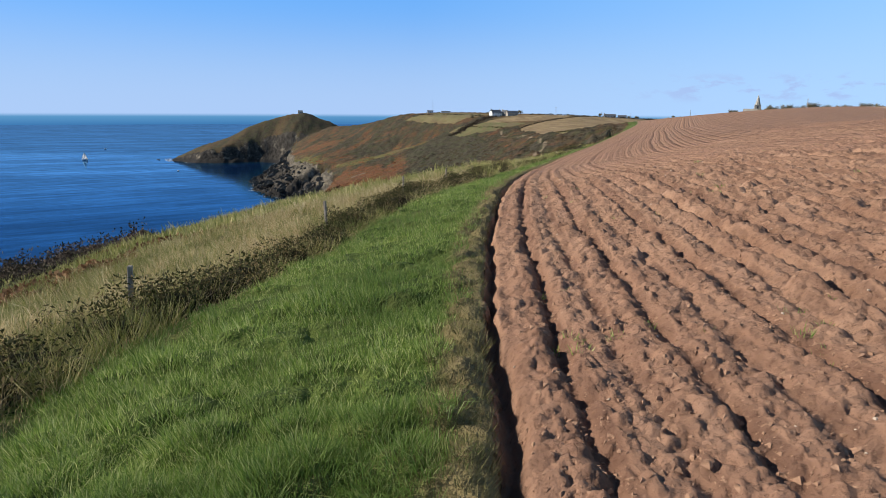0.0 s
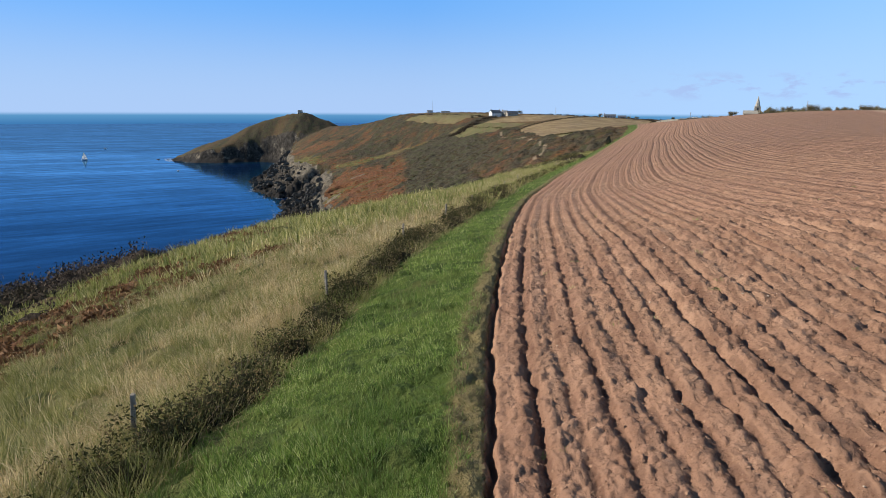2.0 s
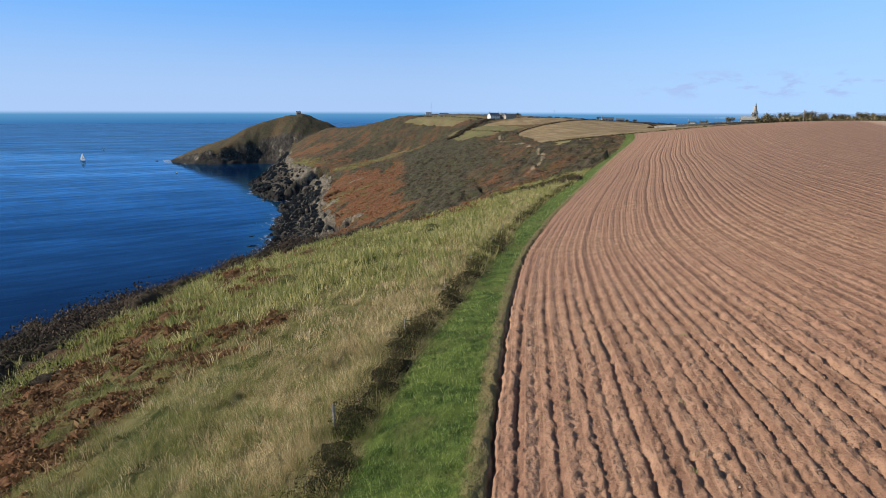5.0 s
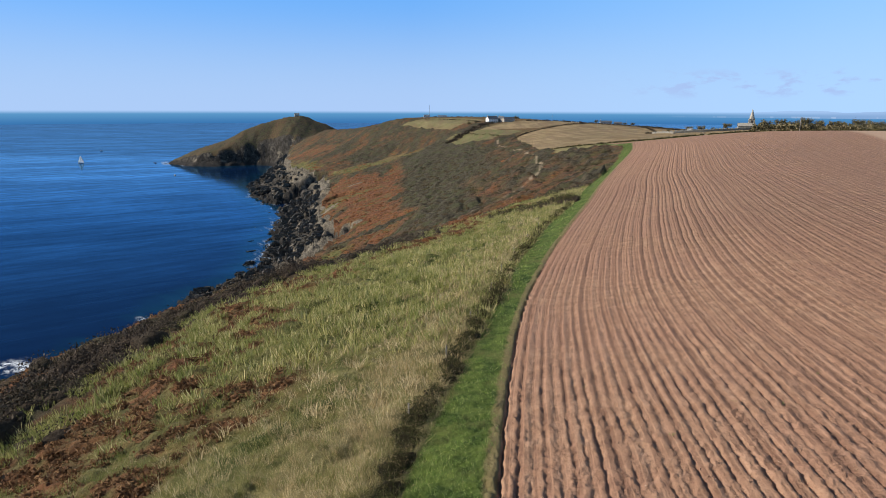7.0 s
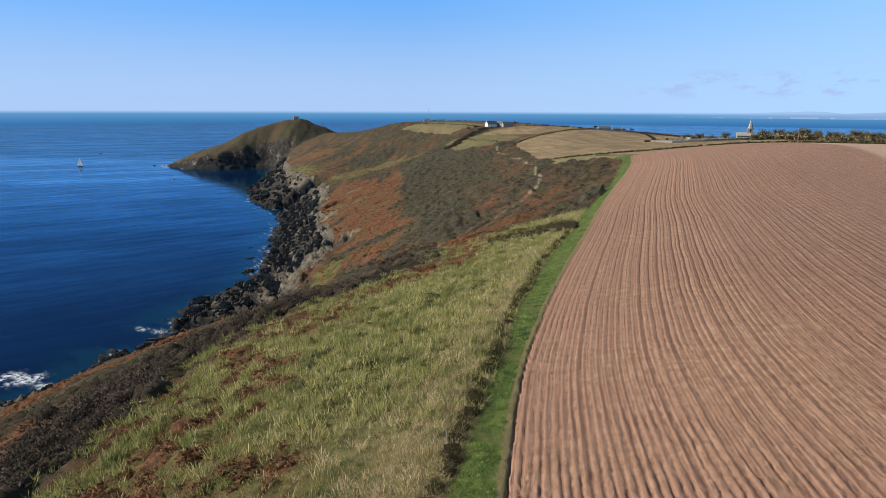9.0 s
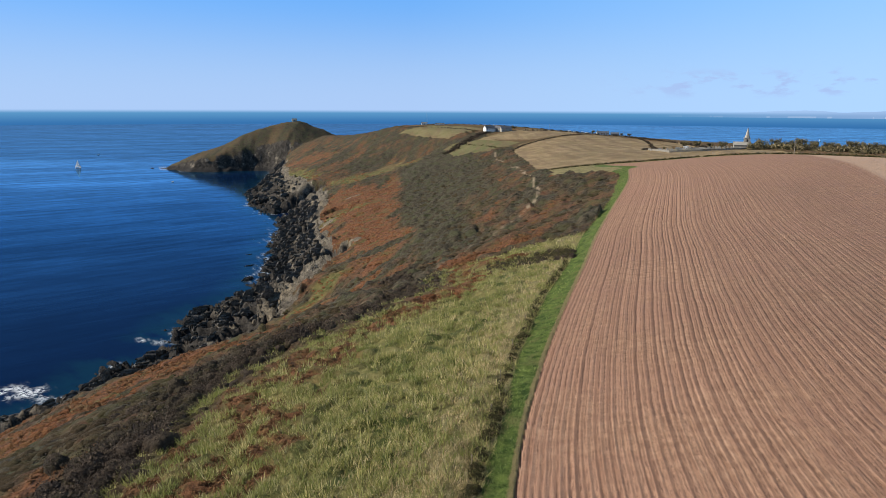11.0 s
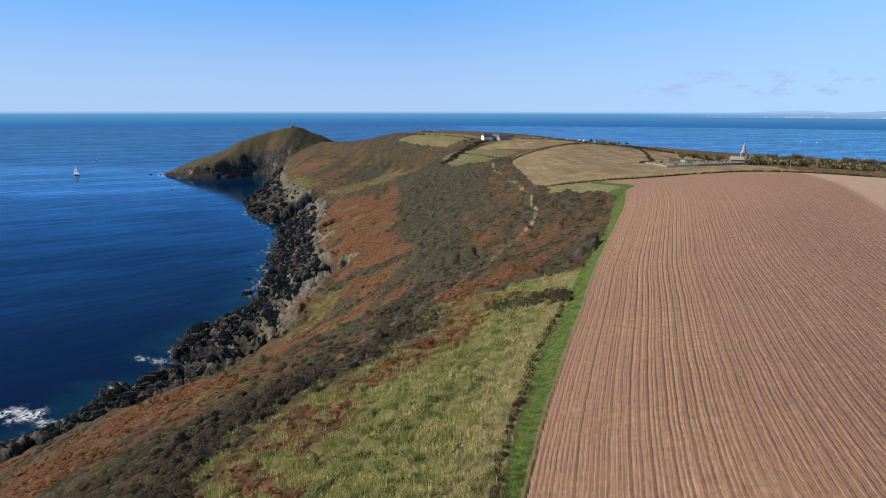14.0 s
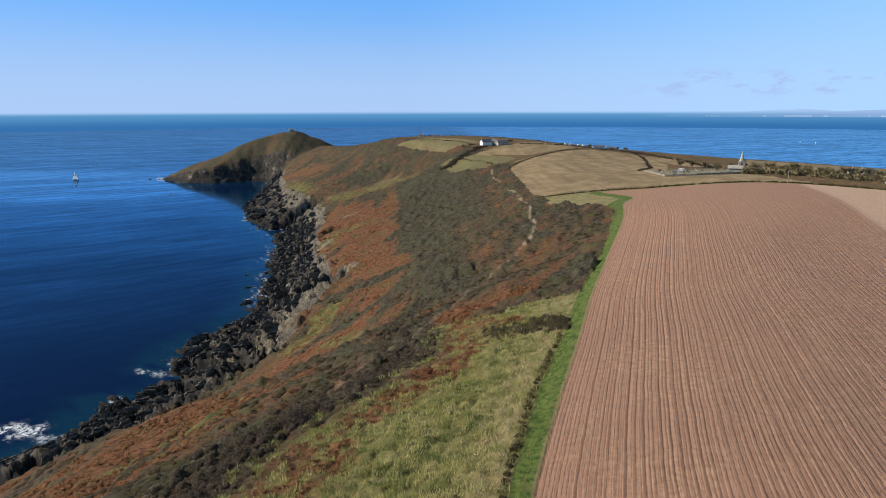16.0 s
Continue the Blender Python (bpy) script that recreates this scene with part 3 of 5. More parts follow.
    rock = k.mix(k.remap(k.noise(0.06, 5, 0.7), 0.54, 0.66, 0, 0.85), rock, (0.25, 0.215, 0.165))
    crack = k.remap(k.noise(0.9, 7, 0.8, k.streak(3.0, 0.9, 0.75)), 0.46, 0.58)
    high = nt.nodes.new("ShaderNodeSeparateXYZ")
    nt.links.new(k.pos, high.inputs[0])
    upper = k.remap(k.math("ADD", high.outputs[2], k.math("MULTIPLY", k.noise(0.09, 4), 16)), 27, 38, 0, 0.6)
    upper = k.math("MULTIPLY", upper, k.math("SUBTRACT", 1.0, k.attr("pit")))
    upper = k.math("MULTIPLY", upper, k.remap(high.outputs[1], 1120, 1190, 1.0, 0.12))
    rock = k.mix(upper, rock, k.mix(rk, (0.15, 0.125, 0.09), (0.34, 0.30, 0.235)))
    rock = k.mix(k.attr("pale"), rock, k.mix(rk, (0.08, 0.066, 0.048), (0.32, 0.27, 0.195)))
    rock = k.mix(k.math("MULTIPLY", crack, 0.72), rock, (0.026, 0.023, 0.019))
    rock = k.mix(k.remap(k.math("ADD", high.outputs[2], k.math("MULTIPLY", mid, 5)), 5, 12, 0.85, 0), rock, (0.018, 0.017, 0.017))
    col = k.mix(k.remap(k.math("ADD", fd, k.math("MULTIPLY", mid, 0.8)), 0.0, 0.5), past, turf)
    col = k.mix(k.attr("bracken"), col, bracken)
    col = k.mix(k.attr("scrub"), col, scrub)
    col = k.mix(k.attr("olive"), col, k.mix(k.remap(k.noise(0.2, 5, 0.65), 0.35, 0.65), (0.062, 0.068, 0.02), (0.16, 0.135, 0.05)))
    col = k.mix(k.attr("stubble"), col, stub)
    col = k.mix(k.attr("track"), col, (0.30, 0.235, 0.16))
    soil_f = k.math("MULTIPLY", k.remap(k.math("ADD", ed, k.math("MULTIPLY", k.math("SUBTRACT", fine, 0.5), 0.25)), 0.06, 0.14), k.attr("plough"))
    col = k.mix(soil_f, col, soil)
    col = k.mix(k.remap(k.math("ADD", k.attr("rock"), k.math("MULTIPLY", k.math("SUBTRACT", k.noise(0.3, 5, 0.7), 0.5), 0.7)), 0.42, 0.58), col, rock)
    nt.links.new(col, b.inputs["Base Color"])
    # relief
    deep = k.math("ADD", k.math("MULTIPLY", wave, 0.5), k.math("MULTIPLY", wave2, 0.35))
    deep = k.math("MULTIPLY", k.math("ADD", deep, k.math("ADD", k.math("MULTIPLY", k.noise(6.0, 7, 0.75), 1.25), k.math("MULTIPLY", k.voronoi(7.0), 0.5))), soil_f)
    rough_h = k.math("MULTIPLY", k.noise(1.6, 6, 0.75), k.math("SUBTRACT", 1.0, soil_f))
    n1 = k.bump(rough_h, 0.9, 0.8)
    deep = k.math("MULTIPLY", k.math("MULTIPLY", deep, k.attr("relief")), k.remap(k.noise(0.035, 3), 0.3, 0.7, 0.6, 1.1))
    grain = k.math("ADD", k.noise(16, 6, 0.8), k.math("MULTIPLY", k.voronoi(13.0), -1.1))
    n1 = k.bump(k.math("MULTIPLY", grain, soil_f), 0.8, 0.016, n1)
    n2 = k.bump(k.math("ADD", deep, k.math("MULTIPLY", mid, 0.3)), 0.80, 0.12, n1)
    nt.links.new(n2, b.inputs["Normal"])
    return m


def mesh_object(name, verts, faces, mats, smooth_shade=True, loops=4):
    """A mesh from arrays: verts (n, 3), faces (m, loops)."""
    me = bpy.data.meshes.new(name)
    verts, faces = np.asarray(verts, np.float32), np.asarray(faces, np.int32)
    me.vertices.add(len(verts))
    me.vertices.foreach_set("co", verts.ravel())
    me.loops.add(faces.size)
    me.loops.foreach_set("vertex_index", faces.ravel())
    me.polygons.add(len(faces))
    me.polygons.foreach_set("loop_start", np.arange(0, faces.size, loops, dtype=np.int32))
    me.polygons.foreach_set("loop_total", np.full(len(faces), loops, np.int32))
    me.polygons.foreach_set("use_smooth", np.full(len(faces), smooth_shade))
    for mt in mats:
        me.materials.append(mt)
    me.update(calc_edges=True)
    return new(name, me)


def polar_grid(angles, radii):
    A, R = np.meshgrid(angles, radii)
    na, nr = len(angles), len(radii)
    i = np.arange(nr * na).reshape(nr, na)
    j = np.roll(i, -1, axis=1)
    faces = np.stack((j[:-1], j[1:], i[1:], i[:-1]), -1).reshape(-1, 4)
    return (R * np.sin(A)).ravel(), (R * np.cos(A)).ravel(), faces


def build_ground():
    angles = np.radians(np.concatenate((np.arange(-42, 42, 0.165), np.arange(44, 316, 4.0))))
    radii = np.concatenate(([1.2], np.geomspace(2.6, 120, 640), np.geomspace(121, 300, 85), np.geomspace(301.5, 1475, 330), (1510, 1560)))
    x, y, faces = polar_grid(angles, radii)
    z = ground(x, y)
    cover = zones(x, y, z)
    far_side = smooth(90, 160, np.hypot(x, y)) * (cover[2] < 0.4) * (z > 4)
    z = z + far_side * (cover[1] * (np.abs(fbm(x / 6, y / 8, 95, 3)) * 3.2 - 0.4) + cover[0] * fbm(x / 4, y / 6, 96, 3) * 0.7)
    x, y, z = np.append(x, 0), np.append(y, 0), np.append(z, ground(np.zeros(1), np.zeros(1)))
    na, c = len(angles), len(x) - 1
    keep = (z[faces] > -6).any(axis=1)
    ob = mesh_object("ground", np.stack((x, y, z), -1), faces[keep], [ground_material()])
    bm = bmesh.new()
    bm.from_mesh(ob.data)
    bm.verts.ensure_lookup_table()
    for a in range(na):
        bm.faces.new((bm.verts[c], bm.verts[(a + 1) % na], bm.verts[a]))
    bm.to_mesh(ob.data)
    bm.free()
    br, sc, rk, st, gr = zones(x, y, z)
    d, f = edge_distance(x, y), fence_distance(x, y)
    f = np.where(y > 297, np.where((d > -8) & (y < HEDGE(x) - 2), 1, -5), f)
    for name, v in (("edge_d", d), ("fence_d", f), ("bracken", br), ("scrub", sc), ("rock", rk), ("stubble", st), ("green", gr),
                    ("track", np.where(y > 268, 0.85, 0.35) * (fbm(x / 16, y / 16, 63, 2) > -0.25) * smooth(0.85, 0.3, track_distance(x, y) + fbm(x / 3, y / 3, 61, 2) * 0.7)),
                    ("olive", olive_cover(x, y) * (x < FENCE[0](y))), ("pale", pale_cover(x, y)), ("pit", smooth(2, 6, geos(x, y))),
                    ("relief", 0.5 + 1.0 * smooth(35, 110, np.hypot(x, y)) - 1.1 * smooth(120, 280, np.hypot(x, y))),
                    ("dry", smooth(0, 5, x - 187 + (335 - y) * 0.33) * 0.8 * (y > -50)),
                    ("plough", (y < HEDGE(x) - 4).astype(float))):
        at = ob.data.attributes.new(name, "FLOAT", "POINT")
        at.data.foreach_set("value", np.asarray(v, np.float32))
    tagged(ob, "red-brown ploughed field, green turf strip and rough coastal slope", "ground", kind="structure")
    return ob


ground_ob = build_ground()


SURF = ((-186, 262, 12), (-172, 256, 8), (-198, 262, 9), (-157, 290, 7), (-153, 268, 6), (-163, 326, 5), (-151, 322, 5), (-139, 338, 6), (-143, 373, 6), (-145, 460, 5), (-300, 1000, 9), (-262, 905, 8),
        (-568, 1302, 9))


SWELL_TURN = 0.66


def build_sea():
    angles = np.radians(np.concatenate((np.arange(-46, -2, 0.2), np.arange(-2, 46, 1.0), np.arange(46, 314, 4.0))))
    radii = np.concatenate(([20, 60, 100], np.geomspace(140, 1000, 190), np.geomspace(1030, 4950, 40)))
    x, y, faces = polar_grid(angles, radii)
    m = bpy.data.materials.new("sea_water")
    m.use_nodes = True
    nt = m.node_tree
    nt.nodes.clear()
    k = Nodes(nt)
    swell = k.noise(1.0, 4, 0.6, k.streak(90, 13, SWELL_TURN))
    chop = k.noise(1.0, 5, 0.65, k.streak(16, 3.2, SWELL_TURN - 0.1))
    calm_lane = k.noise(1.0, 4, 0.6, k.streak(420, 75, SWELL_TURN - 0.25))
    drift = k.noise(0.0026, 4, 0.55, k.stretch(0.5, 1.2, 1.0, 0.1))
    col = k.mix(k.remap(drift, 0.38, 0.62), (0.0034, 0.0125, 0.046), (0.0046, 0.0165, 0.058))
    shallow = k.attr("shallow")
    col = k.mix(k.math("MULTIPLY", shallow, 0.35), col, (0.008, 0.055, 0.075))
    foam = k.math("MULTIPLY", k.attr("surf"), k.remap(k.noise(0.09, 6, 0.7), 0.42, 0.52))
    streak = k.remap(k.noise(0.5, 6, 0.8), 0.44, 0.54)
    foam = k.math("MULTIPLY", foam, streak)
    col = k.mix(foam, col, (0.75, 0.79, 0.82))
    h = k.math("ADD", k.math("MULTIPLY", swell, 1.5), k.math("MULTIPLY", chop, 0.6))
    normal = k.bump(h, 0.40, 1.0)
    body, gloss = nt.nodes.new("ShaderNodeBsdfDiffuse"), nt.nodes.new("ShaderNodeBsdfGlossy")
    fres, mixer, out = nt.nodes.new("ShaderNodeFresnel"), nt.nodes.new("ShaderNodeMixShader"), nt.nodes.new("ShaderNodeOutputMaterial")
    fres.inputs["IOR"].default_value = 1.33
    calm = k.bump(h, 0.045, 1.0)
    gloss.inputs["Roughness"].default_value = 0.08
    nt.links.new(normal, body.inputs["Normal"])
    nt.links.new(calm, gloss.inputs["Normal"])
    nt.links.new(col, body.inputs["Color"])
    gloss.inputs["Color"].default_value = (0.34, 0.70, 1.0, 1)
    # steep little waves hide part of the sky's mirror image; smooth slicks show more of it
    shine = k.math("MINIMUM", k.math("MULTIPLY", k.math("POWER", fres.outputs[0], 1.6), 1.38), 0.46)
    wavy = k.math("MULTIPLY", k.remap(swell, 0.34, 0.66, 0.70, 1.10), k.remap(chop, 0.3, 0.7, 0.80, 1.12))
    wavy = k.math("MULTIPLY", wavy, k.remap(calm_lane, 0.35, 0.65, 0.84, 1.16))
    wavy = k.math("MULTIPLY", wavy, k.math("ADD", 1.0, k.math("MULTIPLY", k.attr("slick"), 0.32)))
    shine = k.math("MULTIPLY", k.math("MULTIPLY", shine, wavy), k.math("SUBTRACT", 1.0, foam))
    nt.links.new(shine, mixer.inputs[0])
    nt.links.new(body.outputs[0], mixer.inputs[1])
    nt.links.new(gloss.outputs[0], mixer.inputs[2])
    nt.links.new(mixer.outputs[0], out.inputs["Surface"])
    ob = mesh_object("water", np.stack((x, y, np.zeros_like(x)), -1), faces, [m])
    depth = ground(x, y)
    near = (np.hypot(x, y) < 1450) & (y > 0)
    surf = smooth(-2.5, -0.3, depth) * 0.5 * smooth(0.45, 0.75, vnoise(x / 14, y / 14, 56))
    for sx, sy, sr in SURF:
        surf = np.maximum(surf, smooth(1.25, 0.35, np.hypot((x - sx + 0.5 * (y - sy)) / sr, (y - sy) / sr / 0.8) / 0.75 + fbm(x / 5, y / 5, 55, 3) * 1.1))
    for name, v in (("surf", surf * near), ("shallow", smooth(-14, -3, depth) * near),
                    ("slick", smooth(880, 980, y + x * 0.12 + fbm(x / 90, y / 60, 57, 3) * 60) * smooth(1480, 1330, y + x * 0.12 + fbm(x / 120, y / 60, 58, 3) * 60) * (x < 0) + 1.1 * smooth(60, 260, x) * smooth(500, 900, y))):
        at = ob.data.attributes.new(name, "FLOAT", "POINT")
        at.data.foreach_set("value", np.asarray(v, np.float32))
    tagged(ob, "deep blue sea with light wind ripples and surf at the rocks", "sea", kind="structure")


build_sea()

# ---------------------------------------------------------------- plants
rng = np.random.default_rng(7)


def zground(x, y):
    return ground(np.atleast_1d(np.asarray(x, float)), np.atleast_1d(np.asarray(y, float)))


def leaf_material(name, dark, mid, light, rough=0.85, through_light=0.25, patch=None):
    m, nt, b = material(name, rough, 0.0, 0.1)
    k = Nodes(nt)
    r = k.island()
    c = k.mix(k.remap(r, 0.0, 0.6), dark, mid)
    c = k.mix(k.remap(r, 0.6, 1.0), c, light)
    c = k.mix(k.remap(k.noise(0.35, 3), 0.35, 0.7, 0, 0.55), c, dark)
    if patch:
        c = k.mix(k.remap(k.noise(0.13, 5, 0.65), 0.45, 0.66, 0, 0.6), c, patch)
    nt.links.new(c, b.inputs["Base Color"])
    geo, add, unit = nt.nodes.new("ShaderNodeNewGeometry"), nt.nodes.new("ShaderNodeVectorMath"), nt.nodes.new("ShaderNodeVectorMath")
    add.operation, unit.operation = "ADD", "NORMALIZE"
    add.inputs[1].default_value = (-0.25, 0.1, 0.9)
    nt.links.new(geo.outputs["Normal"], add.inputs[0])
    nt.links.new(add.outputs[0], unit.inputs[0])
    nt.links.new(unit.outputs[0], b.inputs["Normal"])
    if through_light:
        tr, mx = nt.nodes.new("ShaderNodeBsdfTranslucent"), nt.nodes.new("ShaderNodeMixShader")
        mx.inputs[0].default_value = through_light
        nt.links.new(c, tr.inputs["Color"])
        nt.links.new(b.outputs[0], mx.inputs[1])
        nt.links.new(tr.outputs[0], mx.inputs[2])
        nt.links.new(mx.outputs[0], nt.nodes["Material Output"].inputs["Surface"])
    return m


TURF = leaf_material("turf_blades", (0.070, 0.135, 0.024), (0.250, 0.360, 0.070), (0.62, 0.64, 0.28), 0.6, 0.42, (0.09, 0.155, 0.034))
STRAW = leaf_material("rough_grass_blades", (0.115, 0.140, 0.034), (0.33, 0.305, 0.108), (0.66, 0.55, 0.29), 0.7, 0.35, (0.12, 0.165, 0.032))
MEADOW = leaf_material("meadow_blades", (0.15, 0.175, 0.042), (0.43, 0.40, 0.145), (0.74, 0.62, 0.33), 0.7, 0.35, (0.17, 0.21, 0.048))
DRY = leaf_material("dry_grass_blades", (0.30, 0.225, 0.105), (0.62, 0.49, 0.27), (0.84, 0.70, 0.44), 0.7, 0.4)
VERGE = leaf_material("verge_blades", (0.085, 0.085, 0.030), (0.25, 0.215, 0.095), (0.42, 0.35, 0.18), 0.8, 0.3, (0.10, 0.135, 0.035))
BRAMBLE = leaf_material("bramble_leaves", (0.026, 0.032, 0.011), (0.080, 0.076, 0.028), (0.21, 0.145, 0.068))
SCRUB = leaf_material("scrub_twigs", (0.024, 0.018, 0.013), (0.080, 0.060, 0.045), (0.165, 0.124, 0.094), 0.9, 0.15, (0.058, 0.056, 0.028))
RUST = leaf_material("bracken_fronds", (0.10, 0.050, 0.024), (0.190, 0.098, 0.045), (0.31, 0.185, 0.09))
TREE_LEAF = leaf_material("tree_leaves", (0.07, 0.064, 0.032), (0.175, 0.145, 0.078), (0.30, 0.24, 0.145))


def bark_material():
    m, nt, b = material("bark", 0.9)
    k = Nodes(nt)
    nt.links.new(k.mix(k.noise(6, 5), (0.05, 0.038, 0.026), (0.16, 0.125, 0.09)), b.inputs["Base Color"])
    nt.links.new(k.bump(k.noise(14, 4), 0.6, 0.05), b.inputs["Normal"])
    return m


BARK = bark_material()


def blades(count, height, width, spread, lean, two=False):
    """A tuft of grass: quads that taper and lean outwards."""
    vs, fs = [], []
    for i in range(count):
        a, d = rng.uniform(0, 2 * math.pi), spread * math.sqrt(rng.uniform(0, 1))
        hgt, w = height * rng.uniform(0.55, 1.15), width * rng.uniform(0.7, 1.2)
        ox, oy, la = d * math.cos(a), d * math.sin(a), lean * rng.uniform(0.3, 1.3) * hgt
        fa = a + rng.uniform(-0.9, 0.9)
        dx, dy = math.cos(fa) * la, math.sin(fa) * la
        b = rng.uniform(0, math.pi)
        wx, wy = math.cos(b) * w / 2, math.sin(b) * w / 2
        n = len(vs)
        if two:
            vs += [(ox - wx, oy - wy, -0.03), (ox + wx, oy + wy, -0.03), (ox + wx * .8 + dx * .35, oy + wy * .8 + dy * .35, hgt * .62),
                   (ox - wx * .8 + dx * .35, oy - wy * .8 + dy * .35, hgt * .62), (ox + wx * .15 + dx * 1.2, oy + wy * .15 + dy * 1.2, hgt * .9),
                   (ox - wx * .15 + dx * 1.2, oy - wy * .15 + dy * 1.2, hgt * .9)]
            fs += [(n, n + 1, n + 2, n + 3), (n + 3, n + 2, n + 4, n + 5)]
        else:
            vs += [(ox - wx, oy - wy, -0.03), (ox + wx, oy + wy, -0.03), (ox + wx * .2 + dx, oy + wy * .2 + dy, hgt),
                   (ox - wx * .2 + dx, oy - wy * .2 + dy, hgt)]
            fs += [(n, n + 1, n + 2, n + 3)]
    return np.array(vs), np.array(fs)


def leaf_dome(count, rx, rz, leaf, inner=0.55):
    """Leaf sprays in a lumpy dome."""
    lumps = [(rng.uniform(-.55, .55), rng.uniform(-.55, .55), rng.uniform(.15, .62), rng.uniform(.32, .55)) for _ in range(7)]
    vs, fs = [], []
    for i in range(count):
        lx, ly, lz, lr = lumps[rng.integers(len(lumps))]
        v = rng.normal(size=3)
        v /= np.linalg.norm(v)
        q = lr * rng.uniform(inner, 1.05)
        p = np.array((lx + v[0] * q, ly + v[1] * q, max(lz + v[2] * q, 0.0)))
        p *= (rx, rx, rz)
        a = rng.normal(size=3) * 0.7 + v * 0.3
        a /= np.linalg.norm(a)
        b = np.cross(a, rng.normal(size=3))
        b /= np.linalg.norm(b)
        s, w = leaf * rng.uniform(0.6, 1.4), leaf * rng.uniform(0.25, 0.5)
        n = len(vs)
        vs += [p - a * s * .5 - b * w * .3, p - a * s * .1 + b * w * .6, p + a * s * .6 + b * w * .1, p + a * s * .1 - b * w * .6]
        fs += [(n, n + 1, n + 2, n + 3)]
    return np.array(vs), np.array(fs)


def scatter(name, templates, xs, ys, scales, mat, label, category, sink=0.0, zscale=None, zs=None, lie=None, soft=False):
    """One joined mesh of many small plants."""
    xs, ys, scales = np.asarray(xs), np.asarray(ys), np.asarray(scales)
    zs = zground(xs, ys) if zs is None else np.asarray(zs)
    pick = rng.integers(len(templates), size=len(xs))
    turn = rng.uniform(0, 2 * math.pi, len(xs)) if lie is None else rng.normal(lie, 0.35, len(xs))
    zsc = rng.uniform(0.8, 1.2, len(xs)) if zscale is None else zscale
    V, F, base = [], [], 0
    for t, (tv, tf) in enumerate(templates):
        i = np.where(pick == t)[0]
        if not len(i):
            continue
        c, s = np.cos(turn[i])[:, None], np.sin(turn[i])[:, None]
        sc = scales[i][:, None]
        px = (tv[None, :, 0] * c - tv[None, :, 1] * s) * sc + xs[i][:, None]
        py = (tv[None, :, 0] * s + tv[None, :, 1] * c) * sc + ys[i][:, None]
        pz = tv[None, :, 2] * sc * zsc[i][:, None] + zs[i][:, None] - sink
        V.append(np.stack((px, py, pz), -1).reshape(-1, 3))
        F.append((tf[None] + (np.arange(len(i)) * len(tv))[:, None, None]).reshape(-1, tf.shape[1]) + base)
        base += len(i) * len(tv)
    ob = mesh_object(name, np.concatenate(V), np.concatenate(F), [mat], soft, F[0].shape[1])
    return tagged(ob, label, category, kind="stuff")


def sow(n, x0, x1, y0, y1, test):
    """n random places in a rectangle of the plan that pass a test."""
    x, y = rng.uniform(x0, x1, n), rng.uniform(y0, y1, n)
    ok = test(x, y)
    return x[ok], y[ok]


def polar_sow(n, r0, r1, a0, a1, test, power=1.0):
    """Random places, thinning out with distance."""
    r = r0 * (r1 / r0) ** (rng.uniform(0, 1, n) ** power)
    a = np.radians(rng.uniform(a0, a1, n))
    x, y = r * np.sin(a), r * np.cos(a)
    ok = test(x, y)
    return x[ok], y[ok]


def in_strip(x, y):
    d, f = edge_distance(x, y), fence_distance(x, y)
    n = fbm(x / 1.2, y / 1.2, 71, 2) * 0.25
    return (d < -0.28 + n) & (f > -0.5 + n) & (y < 290)


